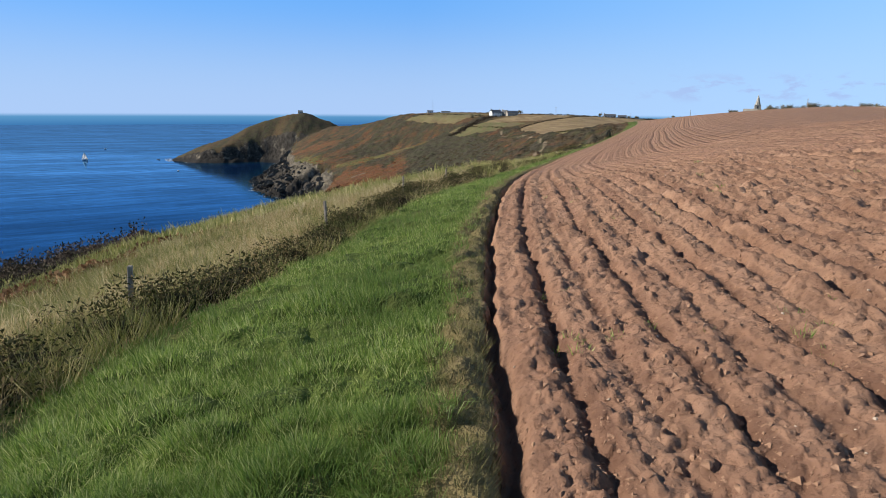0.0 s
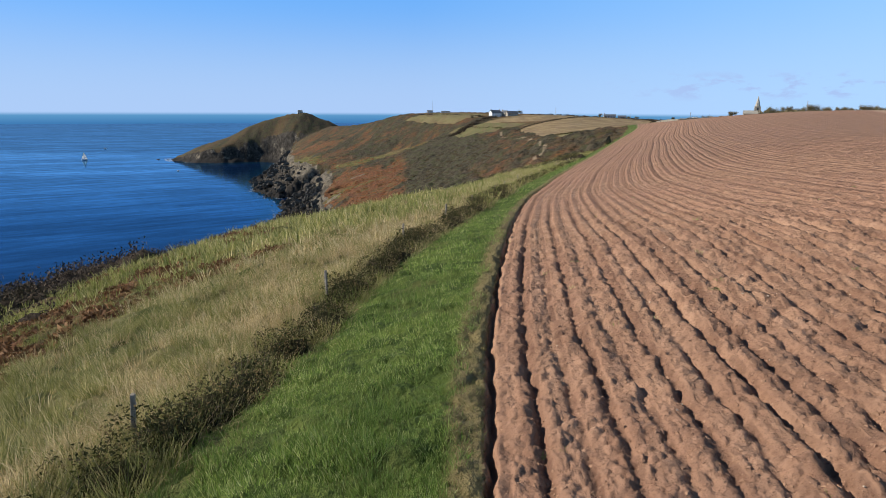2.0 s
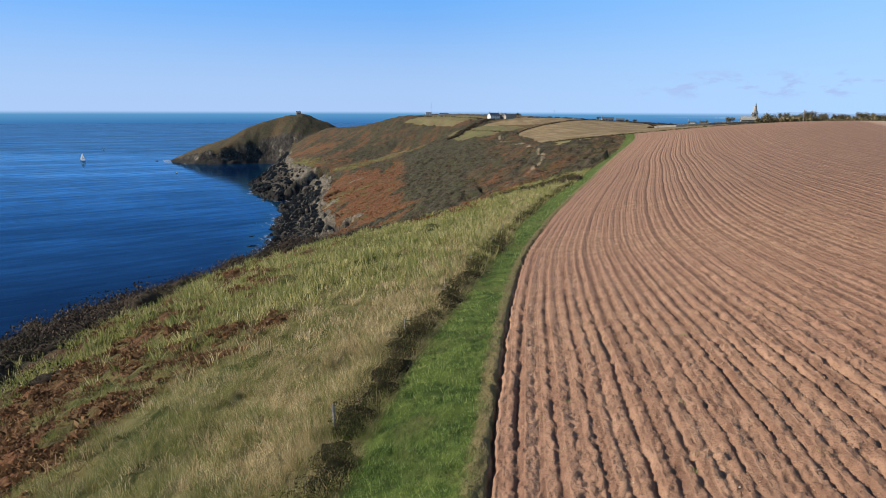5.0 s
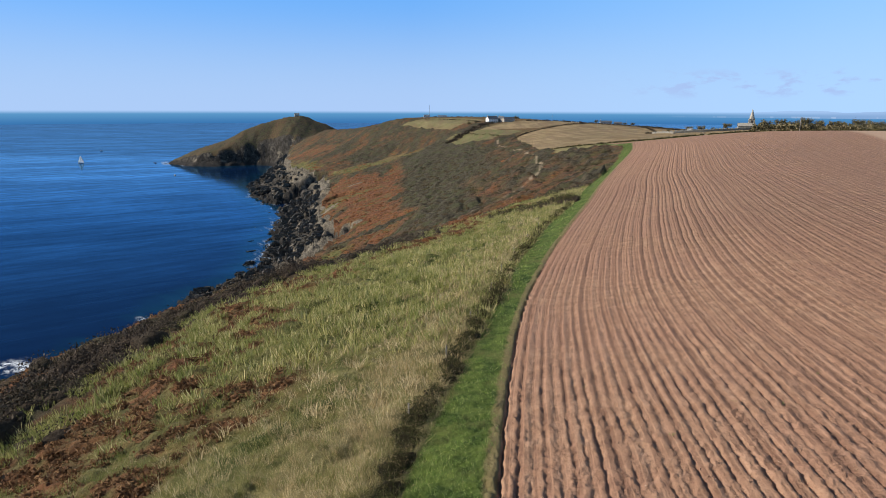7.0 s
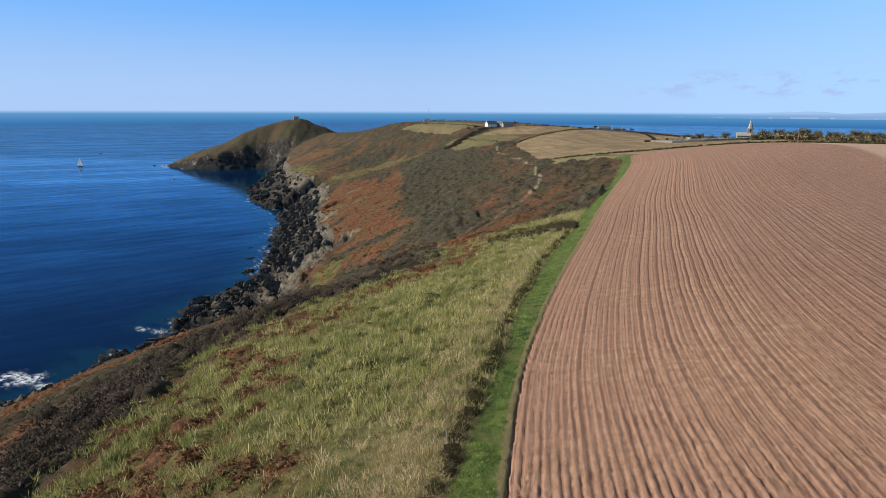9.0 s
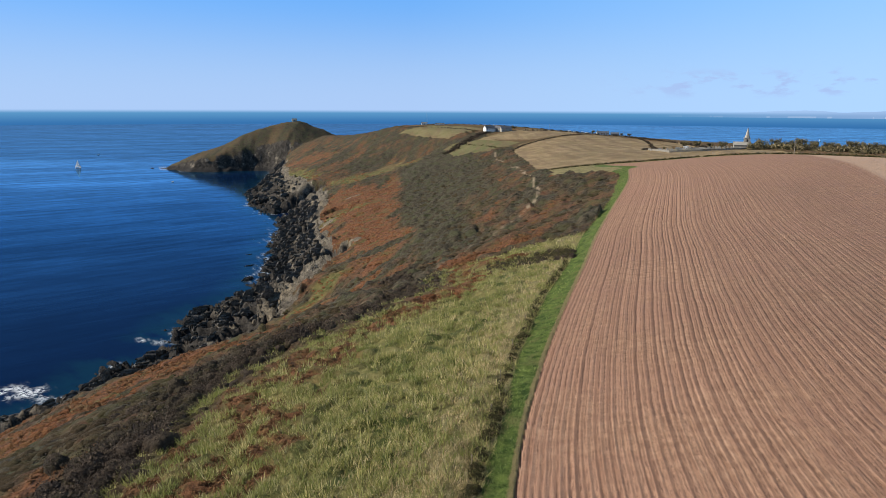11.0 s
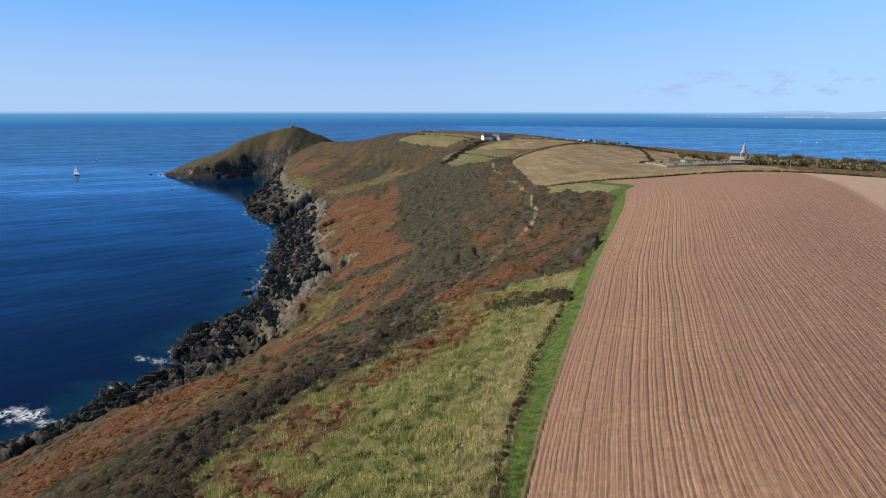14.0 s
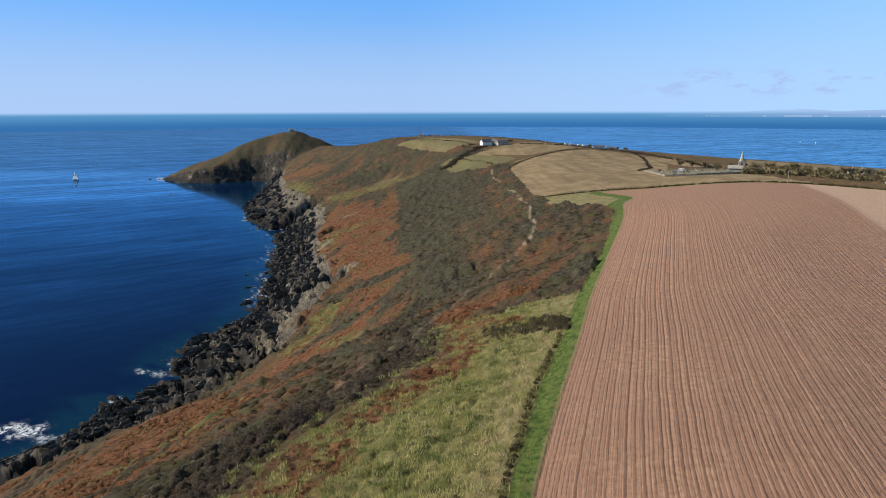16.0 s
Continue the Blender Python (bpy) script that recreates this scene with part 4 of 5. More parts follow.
def build_grass():
    def clumped(x, y):
        n = 0.65 * vnoise(x / 0.27, y / 0.27, 74) + 0.35 * vnoise(x / 1.1, y / 1.1, 75)
        return in_strip(x, y) & (n + rng.normal(0, 0.10, len(x)) > 0.38)
    tufts = [blades(11, 0.058, 0.0065, 0.085, 1.0) for _ in range(6)]
    x, y = polar_sow(76000, 3.4, 130, -46, 25, clumped, 0.95)
    scatter("turf_grass", tufts, x, y, rng.uniform(0.6, 1.5, len(x)) * (1 + np.hypot(x, y) / 40) * (0.65 + 0.9 * vnoise(x / .8, y / .8, 72)), TURF,
            "lush green uncut turf beside the ploughed field", "grass")
    big = [blades(24, 0.11, 0.007, 0.10, 1.5, True) for _ in range(5)]
    x, y = polar_sow(6500, 3.6, 70, -46, 25, lambda x, y: in_strip(x, y) & (vnoise(x / 0.6, y / 0.6, 73) > 0.62), 0.9)
    scatter("grass_tussocks", big, x, y, rng.uniform(0.5, 1.3, len(x)), TURF, "tall dark green grass tussocks in the turf strip", "grass")
    x, y = polar_sow(14000, 3.6, 90, -10, 40, lambda x, y: (np.abs(edge_distance(x, y) + 0.20) < 0.25), 0.9)
    scatter("dry_verge_grass", [blades(12, 0.050, 0.007, 0.08, 1.2) for _ in range(4)], x, y, rng.uniform(0.6, 1.4, len(x)) * (1 + np.hypot(x, y) / 60), VERGE,
            "dry straw-coloured grass along the plough edge", "grass")

    def rough(x, y):
        br, sc, rk, st, gr = zones(x, y, base_height(x, y))
        return (fence_distance(x, y) < -0.2) & (x > BELT[0](y) - 3) & (y < 172) & (br < 0.45 + 0.3 * rng.uniform(size=len(x)))
    near = [blades(22, 0.42, 0.014, 0.26, 0.75) for _ in range(5)]
    x, y = polar_sow(19000, 6, 70, -46, 12, lambda x, y: rough(x, y) & (vnoise(x / 0.9, y / 0.7, 76) + rng.normal(0, 0.08, len(x)) > 0.47), 0.75)
    scatter("rough_grass", near, x, y, rng.uniform(0.6, 1.2, len(x)), STRAW, "pale straw and olive tussocky grass on the cliff-top pasture", "grass")
    x, y = polar_sow(19000, 5, 165, -46, 14, lambda x, y: rough(x, y) & (fence_distance(x, y) + np.abs(rng.normal(0, 7, len(x))) * smooth(8, 28, y) > -2.4) & (fence_distance(x, y) < np.where(y < 30, -1.9, -0.6)), 0.8)
    r = np.hypot(x, y)
    for near_by, width, count, spread in ((True, 0.010, 22, 0.24), (False, 0.028, 14, 0.32)):
        i = (r < 32) == near_by
        scatter("straw_grass", [blades(count, 0.5, width, spread, 0.8, True) for _ in range(4)], x[i], y[i], rng.uniform(0.6, 1.2, i.sum()) * (0.9 + r[i] / 160), DRY,
                "bleached dead grass along the field bank" if near_by else "pale straw grass on the upper edge of the pasture", "grass")
    far = [blades(12, 0.7, 0.075, 0.45, 0.55) for _ in range(5)]
    x, y = polar_sow(34000, 40, 190, -46, 14, lambda x, y: rough(x, y) & (vnoise(x / 1.4, y / 1.7, 77) + rng.normal(0, 0.08, len(x)) > 0.38), 0.55)
    scatter("rough_far_grass", far, x, y, rng.uniform(0.6, 1.25, len(x)), MEADOW, "wind-bent straw-coloured grass on the far pasture", "grass")


build_grass()


def heath_material(name, dark, mid, olive, scale):
    """Close low growth, and added bush cores: mottled, with a leafy relief."""
    m, nt, b = material(name, 0.95, 0.0, 0.08)
    k = Nodes(nt)
    c = k.mix(k.remap(k.noise(scale, 6, 0.75), 0.32, 0.68), dark, mid)
    c = k.mix(k.remap(k.noise(0.06, 4, 0.6), 0.45, 0.65, 0, 0.7), c, olive)
    c = k.mix(k.remap(k.island(), 0.0, 1.0, 0, 0.5), c, mid)
    nt.links.new(c, b.inputs["Base Color"])
    nt.links.new(k.bump(k.noise(scale * 1.6, 6, 0.8), 1.0, 0.6), b.inputs["Normal"])
    return m


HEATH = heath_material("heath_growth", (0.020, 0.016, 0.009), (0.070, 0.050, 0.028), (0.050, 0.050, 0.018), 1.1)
SCRUB_CORE = heath_material("scrub_dark_core", (0.026, 0.020, 0.015), (0.100, 0.076, 0.058), (0.060, 0.055, 0.030), 3.0)
RUST_BED = heath_material("bracken_beds", (0.075, 0.030, 0.013), (0.21, 0.088, 0.038), (0.12, 0.095, 0.034), 1.3)


def mound(rx, rz, sides=7):
    """A low uneven cushion."""
    vs, fs = [], []
    for zz, rr in ((-0.25, 1.0), (0.5, 0.78)):
        for i in range(sides):
            a = i / sides * 2 * math.pi
            q = rr * rng.uniform(0.75, 1.2)
            vs.append((math.cos(a) * q * rx, math.sin(a) * q * rx * 0.8, (zz + rng.uniform(-0.12, 0.12)) * rz))
    vs.append((rng.uniform(-.2, .2) * rx, rng.uniform(-.2, .2) * rx, 0.85 * rz))
    for i in range(sides):
        j = (i + 1) % sides
        fs += [(i, j, sides + j), (i, sides + j, sides + i), (sides + i, sides + j, 2 * sides)]
    return np.array(vs), np.array(fs)


def build_scrub():
    dome = [leaf_dome(125, 1.35, 1.35, 0.17, 0.85) for _ in range(6)]
    # solid dark mounds added inside the leaf domes, so no light shows through
    core = [mound(1.0, 0.95, 9) for _ in range(6)]
    # thick belt along the brow of the slope
    y = rng.uniform(10, 245, 850)
    y = np.concatenate((y, rng.uniform(10, 165, 420)))
    x = BELT[0](y) - 3.0 + rng.normal(0, 2.4, len(y)) - np.maximum(rng.normal(0, 1, len(y)), 0) * np.where((y > 80) & (y < 170), 7, 3.5)
    size = rng.uniform(0.6, 1.25, len(y)) * (0.75 + 0.5 * vnoise(y / 14, y * 0, 81)) * np.where(y < 75, 1.7, np.where(y < 120, 1.4, 1.0))
    scatter("brow_scrub", dome, x, y, size, SCRUB, "dark leafless thorn scrub along the brow of the slope", "scrub", 0.25)
    scatter("brow_scrub_core", core, x, y, size, SCRUB_CORE, "solid dark core added inside the thorn scrub", "scrub", 0.25, soft=True)
    # a thicket that crosses the top of the pasture
    t = rng.uniform(0, 1, 230)
    x, y, size = 28.5 - 17 * t + rng.normal(0, 0.8, 230), 139 + 5 * t + rng.normal(0, 2.6, 230), rng.uniform(0.7, 1.25, 230) * (1.15 - 0.5 * t)
    scatter("thicket", dome, x, y, size, BRAMBLE, "dense dark thicket at the end of the pasture", "scrub", 0.2)
    scatter("thicket_core", core, x, y, size, SCRUB_CORE, "solid dark core added inside the thicket", "scrub", 0.2, soft=True)
    # scrub on the open slopes
    lump = [mound(1.7, 0.62) for _ in range(8)]

    def scrubby(x, y):
        z = base_height(x, y)
        br, sc, rk, st, gr = zones(x, y, z)
        return (sc > 0.45 + 0.3 * rng.uniform(size=len(x))) & (rk < 0.25) & (st < 0.5) & (x < FENCE[0](y) + 1) & (z > 6) & (track_distance(x, y) > 2)
    x, y = polar_sow(26000, 60, 620, -46, 17, scrubby, 0.8)
    r = np.hypot(x, y)
    scatter("slope_scrub", lump, x, y, rng.uniform(0.35, 1.0, len(x)) ** 1.5 * (0.75 + r / 700), HEATH, "low dark heath and gorse scrub on the sea slope", "scrub", 0.2, soft=True)

    def rusty(x, y):
        z = base_height(x, y)
        br, sc, rk, st, gr = zones(x, y, z)
        return (br > 0.5) & (sc < 0.4) & (rk < 0.2) & (z > 6) & (x < FENCE[0](y)) & (np.hypot(x, y) > 12)
    x, y = polar_sow(20000, 110, 900, -46, 10, rusty, 0.75)
    r = np.hypot(x, y)
    scatter("bracken_cushions", [mound(1.3, 0.32) for _ in range(6)], x, y, rng.uniform(0.5, 1.1, len(x)) * (0.55 + r / 500), RUST_BED,
            "low rust-brown bracken beds on the sea slope", "bracken", 0.1, soft=True)
    x, y = polar_sow(16000, 16, 230, -46, 10, rusty, 0.7)
    r = np.hypot(x, y)
    scatter("bracken", [leaf_dome(20, 0.9, 0.45, 0.6, 0.8) for _ in range(5)], x, y, rng.uniform(0.5, 1.1, len(x)) * (0.55 + r / 420), RUST,
            "rust-brown dying bracken on the sea slope", "bracken", 0.1)


build_scrub()


def part(name, bm_or_arrays, mat, parent, label=""):
    """One mesh under a thing or under a part."""
    if isinstance(bm_or_arrays, tuple):
        ob = mesh_object(name, bm_or_arrays[0], bm_or_arrays[1], [mat], False, bm_or_arrays[1].shape[1])
    else:
        me = bpy.data.meshes.new(name)
        bm_or_arrays.to_mesh(me)
        bm_or_arrays.free()
        me.materials.append(mat)
        ob = new(name, me)
    ob.parent = parent
    if label:
        ob["label"] = label
    return ob


def thing(name, x, y, z, turn=0.0, label="", category="", group=""):
    ob = new(name)
    ob.empty_display_size = 0.2
    ob.matrix_basis = pose(x, y, z, 0, 0, turn)
    return tagged(ob, label, category, group)


def tube(bm, points, radii, sides=6):
    """A tapered tube through points."""
    rings = []
    for i, (p, r) in enumerate(zip(points, radii)):
        d = Vector(points[min(i + 1, len(points) - 1)]) - Vector(points[max(i - 1, 0)])
        q = d.to_track_quat("Z", "Y")
        rings.append([bm.verts.new(Vector(p) + q @ Vector((math.cos(a) * r, math.sin(a) * r, 0))) for a in np.linspace(0, 2 * math.pi, sides, endpoint=False)])
    for a, b in zip(rings[:-1], rings[1:]):
        for i in range(sides):
            bm.faces.new((a[i], a[(i + 1) % sides], b[(i + 1) % sides], b[i]))
    bm.faces.new(rings[-1])
    bm.faces.new(list(reversed(rings[0])))
    return bm


# dark colour of the light-blocking core added inside each bramble bush
BRAMBLE_CORE = heath_material("bramble_dark_core", (0.010, 0.009, 0.006), (0.050, 0.042, 0.022), (0.040, 0.046, 0.016), 6.0)


def build_bank():
    """Bramble bushes along the old fence."""
    kinds = []
    for i in range(4):
        t = thing("bramble_bush", 0, 0, 0, 0, "tangled dark bramble bush with dead stems on the field bank", "bush", "bramble bushes on the bank")
        part("foliage", leaf_dome(1500, 0.95, 0.85, 0.070, 0.7), BRAMBLE, t)
        bm = bmesh.new()
        for s in range(18):
            a = rng.uniform(0, 2 * math.pi)
            r0, r1 = rng.uniform(0, 0.5), rng.uniform(0.4, 1.0)
            tube(bm, [(math.cos(a) * r0, math.sin(a) * r0, 0), (math.cos(a) * (r0 + r1) / 2, math.sin(a) * (r0 + r1) / 2, rng.uniform(.25, .55)),
                      (math.cos(a) * r1, math.sin(a) * r1, rng.uniform(.35, .8))], (0.006, 0.005, 0.002), 4)
        part("dead_wood", bm, BARK, t, "brown leafless stems")
        part("dead_grass", blades(210, 0.62, 0.007, 1.05, 0.55, True), DRY, t, "bleached dead grass")
        # added dark mound that blocks light between the leaves
        part("dark_core", mound(0.78, 0.62, 9), BRAMBLE_CORE, t, "solid dark core added to block light")
        kinds.append(t)
    ys = list(np.arange(5.5, 34, 1.15)) + list(np.arange(34, 132, 1.5))
    for n, y in enumerate(ys):
        big = 0.62 + 0.60 * float(vnoise(np.array(y / 4.0), np.array(0.5), 91)) + (0.25 if y > 34 else 0)
        if y > 60:
            big *= 0.85
        x = float(FENCE[0](y)) - 0.85 + rng.uniform(-0.35, 0.3)
        yy = y + rng.uniform(-0.4, 0.4)
        z = float(zground(x, yy)[0]) - 0.08
        m = pose(x, yy, z, 0, 0, rng.uniform(0, 360)) @ Matrix.Diagonal((big, big, big * rng.uniform(0.75, 1.0), 1))
        if n < 4:
            kinds[n].matrix_basis = m
        else:
            src = kinds[n % 4]
            c = copy_thing(src, Matrix.Identity(4))
            c.matrix_basis = m


build_bank()

# ---------------------------------------------------------------- built things
def plain(name, a, b_, scale=2.0, rough=0.85, bump=0.3, metal=0.0, spec=0.3):
    """Two tones of one surface, with grain and stains."""
    m, nt, b = material(name, rough, metal, spec)
    k = Nodes(nt)
    c = k.mix(k.remap(k.noise(scale, 5, 0.65), 0.3, 0.7), a, b_)
    c = k.mix(k.remap(k.noise(scale * 0.2, 4), 0.45, 0.75, 0, 0.5), c, a)
    nt.links.new(c, b.inputs["Base Color"])
    nt.links.new(k.bump(k.noise(scale * 5, 4), bump, 0.05), b.inputs["Normal"])
    return m


STONE = plain("grey_stone", (0.27, 0.25, 0.215), (0.43, 0.40, 0.345), 0.9)
WALL_STONE = plain("weathered_wall_stone", (0.13, 0.12, 0.10), (0.28, 0.26, 0.22), 1.4)
PALE_STONE = plain("pale_headstone", (0.22, 0.21, 0.19), (0.46, 0.44, 0.40), 1.5)
SLATE = plain("slate_roof", (0.07, 0.075, 0.085), (0.15, 0.155, 0.17), 1.2, 0.6)
RENDER = plain("white_render", (0.62, 0.61, 0.57), (0.82, 0.81, 0.78), 0.6, 0.8)
GLASS = plain("dark_window", (0.015, 0.018, 0.022), (0.03, 0.035, 0.045), 1.0, 0.08, 0.0, 0.0, 0.6)
WOOD = plain("weathered_wood", (0.20, 0.17, 0.135), (0.38, 0.33, 0.27), 7)
PAINT = plain("white_gloss_paint", (0.70, 0.71, 0.72), (0.84, 0.84, 0.84), 2, 0.3, 0.05)
SAIL = plain("white_sailcloth", (0.74, 0.75, 0.76), (0.86, 0.86, 0.85), 0.6, 0.7, 0.1)
TYRE = plain("black_rubber", (0.015, 0.015, 0.015), (0.03, 0.03, 0.03), 5, 0.8)
METAL = plain("galvanised_metal", (0.28, 0.29, 0.30), (0.42, 0.43, 0.44), 3, 0.45, 0.1, 0.6)
ROCK = plain("wet_dark_rock", (0.016, 0.015, 0.014), (0.165, 0.150, 0.128), 0.9, 0.7, 1.0)
SOIL = plain("soil_clods", (0.24, 0.138, 0.088), (0.37, 0.225, 0.146), 5, 0.95, 0.4)
FLINT = plain("pale_field_stone", (0.40, 0.31, 0.23), (0.56, 0.46, 0.36), 8)


def box(bm, cx, cy, z0, w, d, h, bevel=0.0):
    g = bmesh.ops.create_cube(bm, size=1, matrix=Matrix.Translation((cx, cy, z0 + h / 2)) @ Matrix.Diagonal((w, d, h, 1)))
    if bevel:
        bmesh.ops.bevel(bm, geom=list({e for v in g["verts"] for e in v.link_edges}), offset=bevel, segments=1, affect="EDGES")
    return bm


def prism(bm, w, d, z0, rise, over=0.3, cx=0.0, cy=0.0):
    """A pitched roof, its ridge along x, as a slab with thickness."""
    w, d, t = w / 2 + over, d / 2 + over, 0.18
    prof = [(-d, z0 - 0.1), (0, z0 + rise), (d, z0 - 0.1), (d, z0 - 0.1 - t), (0, z0 + rise - t * 1.4), (-d, z0 - 0.1 - t)]
    a = [bm.verts.new((cx - w, cy + y, z)) for y, z in prof]
    b = [bm.verts.new((cx + w, cy + y, z)) for y, z in prof]
    for i in range(6):
        j = (i + 1) % 6
        bm.faces.new((a[i], a[j], b[j], b[i]))
    for r in (a, b):
        bm.faces.new((r[0], r[1], r[4], r[5]))
        bm.faces.new((r[1], r[2], r[3], r[4]))
    bmesh.ops.recalc_face_normals(bm, faces=bm.faces)
    return bm


def gable_wall(bm, w, d, h, rise):
    """Walls of a house with two gables, ridge along x."""
    prof = [(-d / 2, 0), (d / 2, 0), (d / 2, h), (0, h + rise - 0.15), (-d / 2, h)]
    a = [bm.verts.new((-w / 2, y, z - (0.6 if z == 0 else 0))) for y, z in prof]
    b = [bm.verts.new((w / 2, y, z - (0.6 if z == 0 else 0))) for y, z in prof]
    for i in range(5):
        j = (i + 1) % 5
        bm.faces.new((a[i], a[j], b[j], b[i]))
    bm.faces.new(a)
    bm.faces.new(b)
    bmesh.ops.recalc_face_normals(bm, faces=bm.faces)
    return bm


def house(name, x, y, turn, w, d, h, rise, wall_mat, label, windows=3, floors=1, chimneys=1, z=None, group=""):
    z = float(zground(x, y)[0]) if z is None else z
    t = thing(name, x, y, z, turn, label, "house", group)
    part("wall", gable_wall(bmesh.new(), w, d, h, rise), wall_mat, t)
    roof = part("roof", prism(bmesh.new(), w, d, h, rise), SLATE, t, "dark slate roof")
    for c in range(chimneys):
        cx = (-w / 2 + 0.6) if c == 0 else (w / 2 - 0.6)
        bm = box(bmesh.new(), cx, 0, h + rise - 0.9, 0.8, 0.7, 1.9, 0.04)
        box(bm, cx, 0, h + rise + 1.0, 0.95, 0.85, 0.15)
        part("chimney", bm, STONE, roof, "stone chimney stack")
    for side in (-1, 1):
        for f in range(floors):
            for i in range(windows):
                wx = -w / 2 + (i + 0.5) * w / windows
                if side == -1 and f == 0 and i == windows // 2:
                    part("door", box(bmesh.new(), wx, -d / 2 - 0.03, 0, 1.0, 0.12, 2.05, 0.02), WOOD, t)
                    continue
                zz = 0.9 + f * 2.6
                win = part("window", box(bmesh.new(), wx, side * (d / 2 + 0.02), zz, 1.1, 0.10, 1.25, 0.02), PAINT, t, "white window frame")
                part("pane", box(bmesh.new(), wx, side * (d / 2 + 0.06), zz + 0.1, 0.9, 0.06, 1.05), GLASS, win)
    return t


def build_church():
    x, y = 200.0, 423.0
    z = float(zground(x, y)[0])
    t = thing("church", x, y, z, 160, "old grey stone church with tower and broach spire", "church")
    part("wall", gable_wall(bmesh.new(), 9, 5.5, 2.6, 1.9), STONE, t).location = (3.5, 1.5, 0)
    part("roof", prism(bmesh.new(), 9, 5.5, 2.6, 1.9), STONE, t, "grey stone-slated roof").location = (3.5, 1.5, 0)
    part("aisle", gable_wall(bmesh.new(), 8, 5, 2.4, 1.7), STONE, t).location = (3.5, -3.2, 0)
    part("aisle_roof", prism(bmesh.new(), 8, 5, 2.4, 1.7), SLATE, t).location = (3.5, -3.2, 0)
    bm = bmesh.new()
    r0, r1 = 2.1, 1.8
    a = [bm.verts.new((sx * r0, sy * r0, -0.6)) for sx, sy in ((-1, -1), (1, -1), (1, 1), (-1, 1))]
    b = [bm.verts.new((sx * r1, sy * r1, 7.0)) for sx, sy in ((-1, -1), (1, -1), (1, 1), (-1, 1))]
    for i in range(4):
        bm.faces.new((a[i], a[(i + 1) % 4], b[(i + 1) % 4], b[i]))
    bm.faces.new(b)
    box(bm, 0, 0, 6.7, 3.9, 3.9, 0.3)
    tower = part("tower", bm, STONE, t)
    bm = bmesh.new()
    bmesh.ops.create_cone(bm, cap_ends=True, segments=8, radius1=1.75, radius2=0.08, depth=6.6,
                          matrix=Matrix.Translation((0, 0, 10.2)) @ Matrix.Rotation(radians(22.5), 4, "Z"))
    part("spire", bm, STONE, tower, "eight-sided stone spire")
    for k in range(4):
        bm = box(bmesh.new(), 0, -1.9, 4.6, 0.7, 0.12, 1.5)
        ob = part("belfry_opening", bm, GLASS, tower)
        ob.rotation_euler = (0, 0, k * math.pi / 2)
    for i in range(4):
        part("window", box(bmesh.new(), 0.5 + i * 2.0, -5.72, 0.7, 0.8, 0.12, 1.3, 0.03), GLASS, t)


build_church()


def build_churchyard():
    pts = ((152, 474), (147, 415), (165, 409), (188, 405), (194, 406))
    for (ax, ay), (bx, by) in zip(pts[:-1], pts[1:]):
        n = max(int(math.hypot(bx - ax, by - ay) / 4), 1)
        bm = bmesh.new()
        ang = math.atan2(by - ay, bx - ax)
        x0, y0 = (ax + bx) / 2, (ay + by) / 2
        z0 = float(zground(x0, y0)[0])
        for i in range(n):
            q = (i + 0.5) / n
            px, py = ax + (bx - ax) * q, ay + (by - ay) * q
            pz = float(zground(px, py)[0])
            L = math.hypot(bx - ax, by - ay)
            box(bm, (q - 0.5) * L, 0, pz - z0 - 0.3, L / n * 1.02, 0.5, 1.5 + 0.1 * math.sin(i * 2.1), 0.05)
        t = thing("boundary_wall", x0, y0, z0, math.degrees(ang), "weathered pale stone churchyard wall", "wall")
        part("stonework", bm, WALL_STONE, t)
    stone = thing("gravestone", 0, 0, 0, 0, "weathered pale upright gravestone in the churchyard grass", "gravestone", "gravestones by the church")
    bm = bmesh.new()
    prof = [(-0.4, -0.2), (0.4, -0.2), (0.4, 0.85), (0.28, 1.08), (0, 1.2), (-0.28, 1.08), (-0.4, 0.85)]
    a, b = [bm.verts.new((px, -0.08, pz)) for px, pz in prof], [bm.verts.new((px, 0.08, pz)) for px, pz in prof]
    for i in range(7):
        bm.faces.new((a[i], a[(i + 1) % 7], b[(i + 1) % 7], b[i]))
    bm.faces.new(a)
    bm.faces.new(list(reversed(b)))
    part("slab", bm, PALE_STONE, stone)
    part("plinth", box(bmesh.new(), 0, 0, -0.2, 1.0, 0.4, 0.3, 0.03), PALE_STONE, stone)
    r, n = random.Random(4), 0
    for row in range(9):
        for i in range(13):
            u, v = (i + r.uniform(0.2, 0.8)) / 13, (row + r.uniform(0.3, 0.7)) / 9
            if r.random() < 0.25:
                continue
            px, py = 151 + u * 44 - v * 2, 412 + v * 52 - u * 4
            s = r.uniform(0.8, 1.5)
            m = pose(px, py, float(zground(px, py)[0]), r.uniform(-5, 5), 0, -20 + r.uniform(-12, 12)) @ Matrix.Diagonal((s, s, s, 1))
            if n == 0:
                stone.matrix_basis = m
            else:
                copy_thing(stone, Matrix.Identity(4)).matrix_basis = m
            n += 1


build_churchyard()


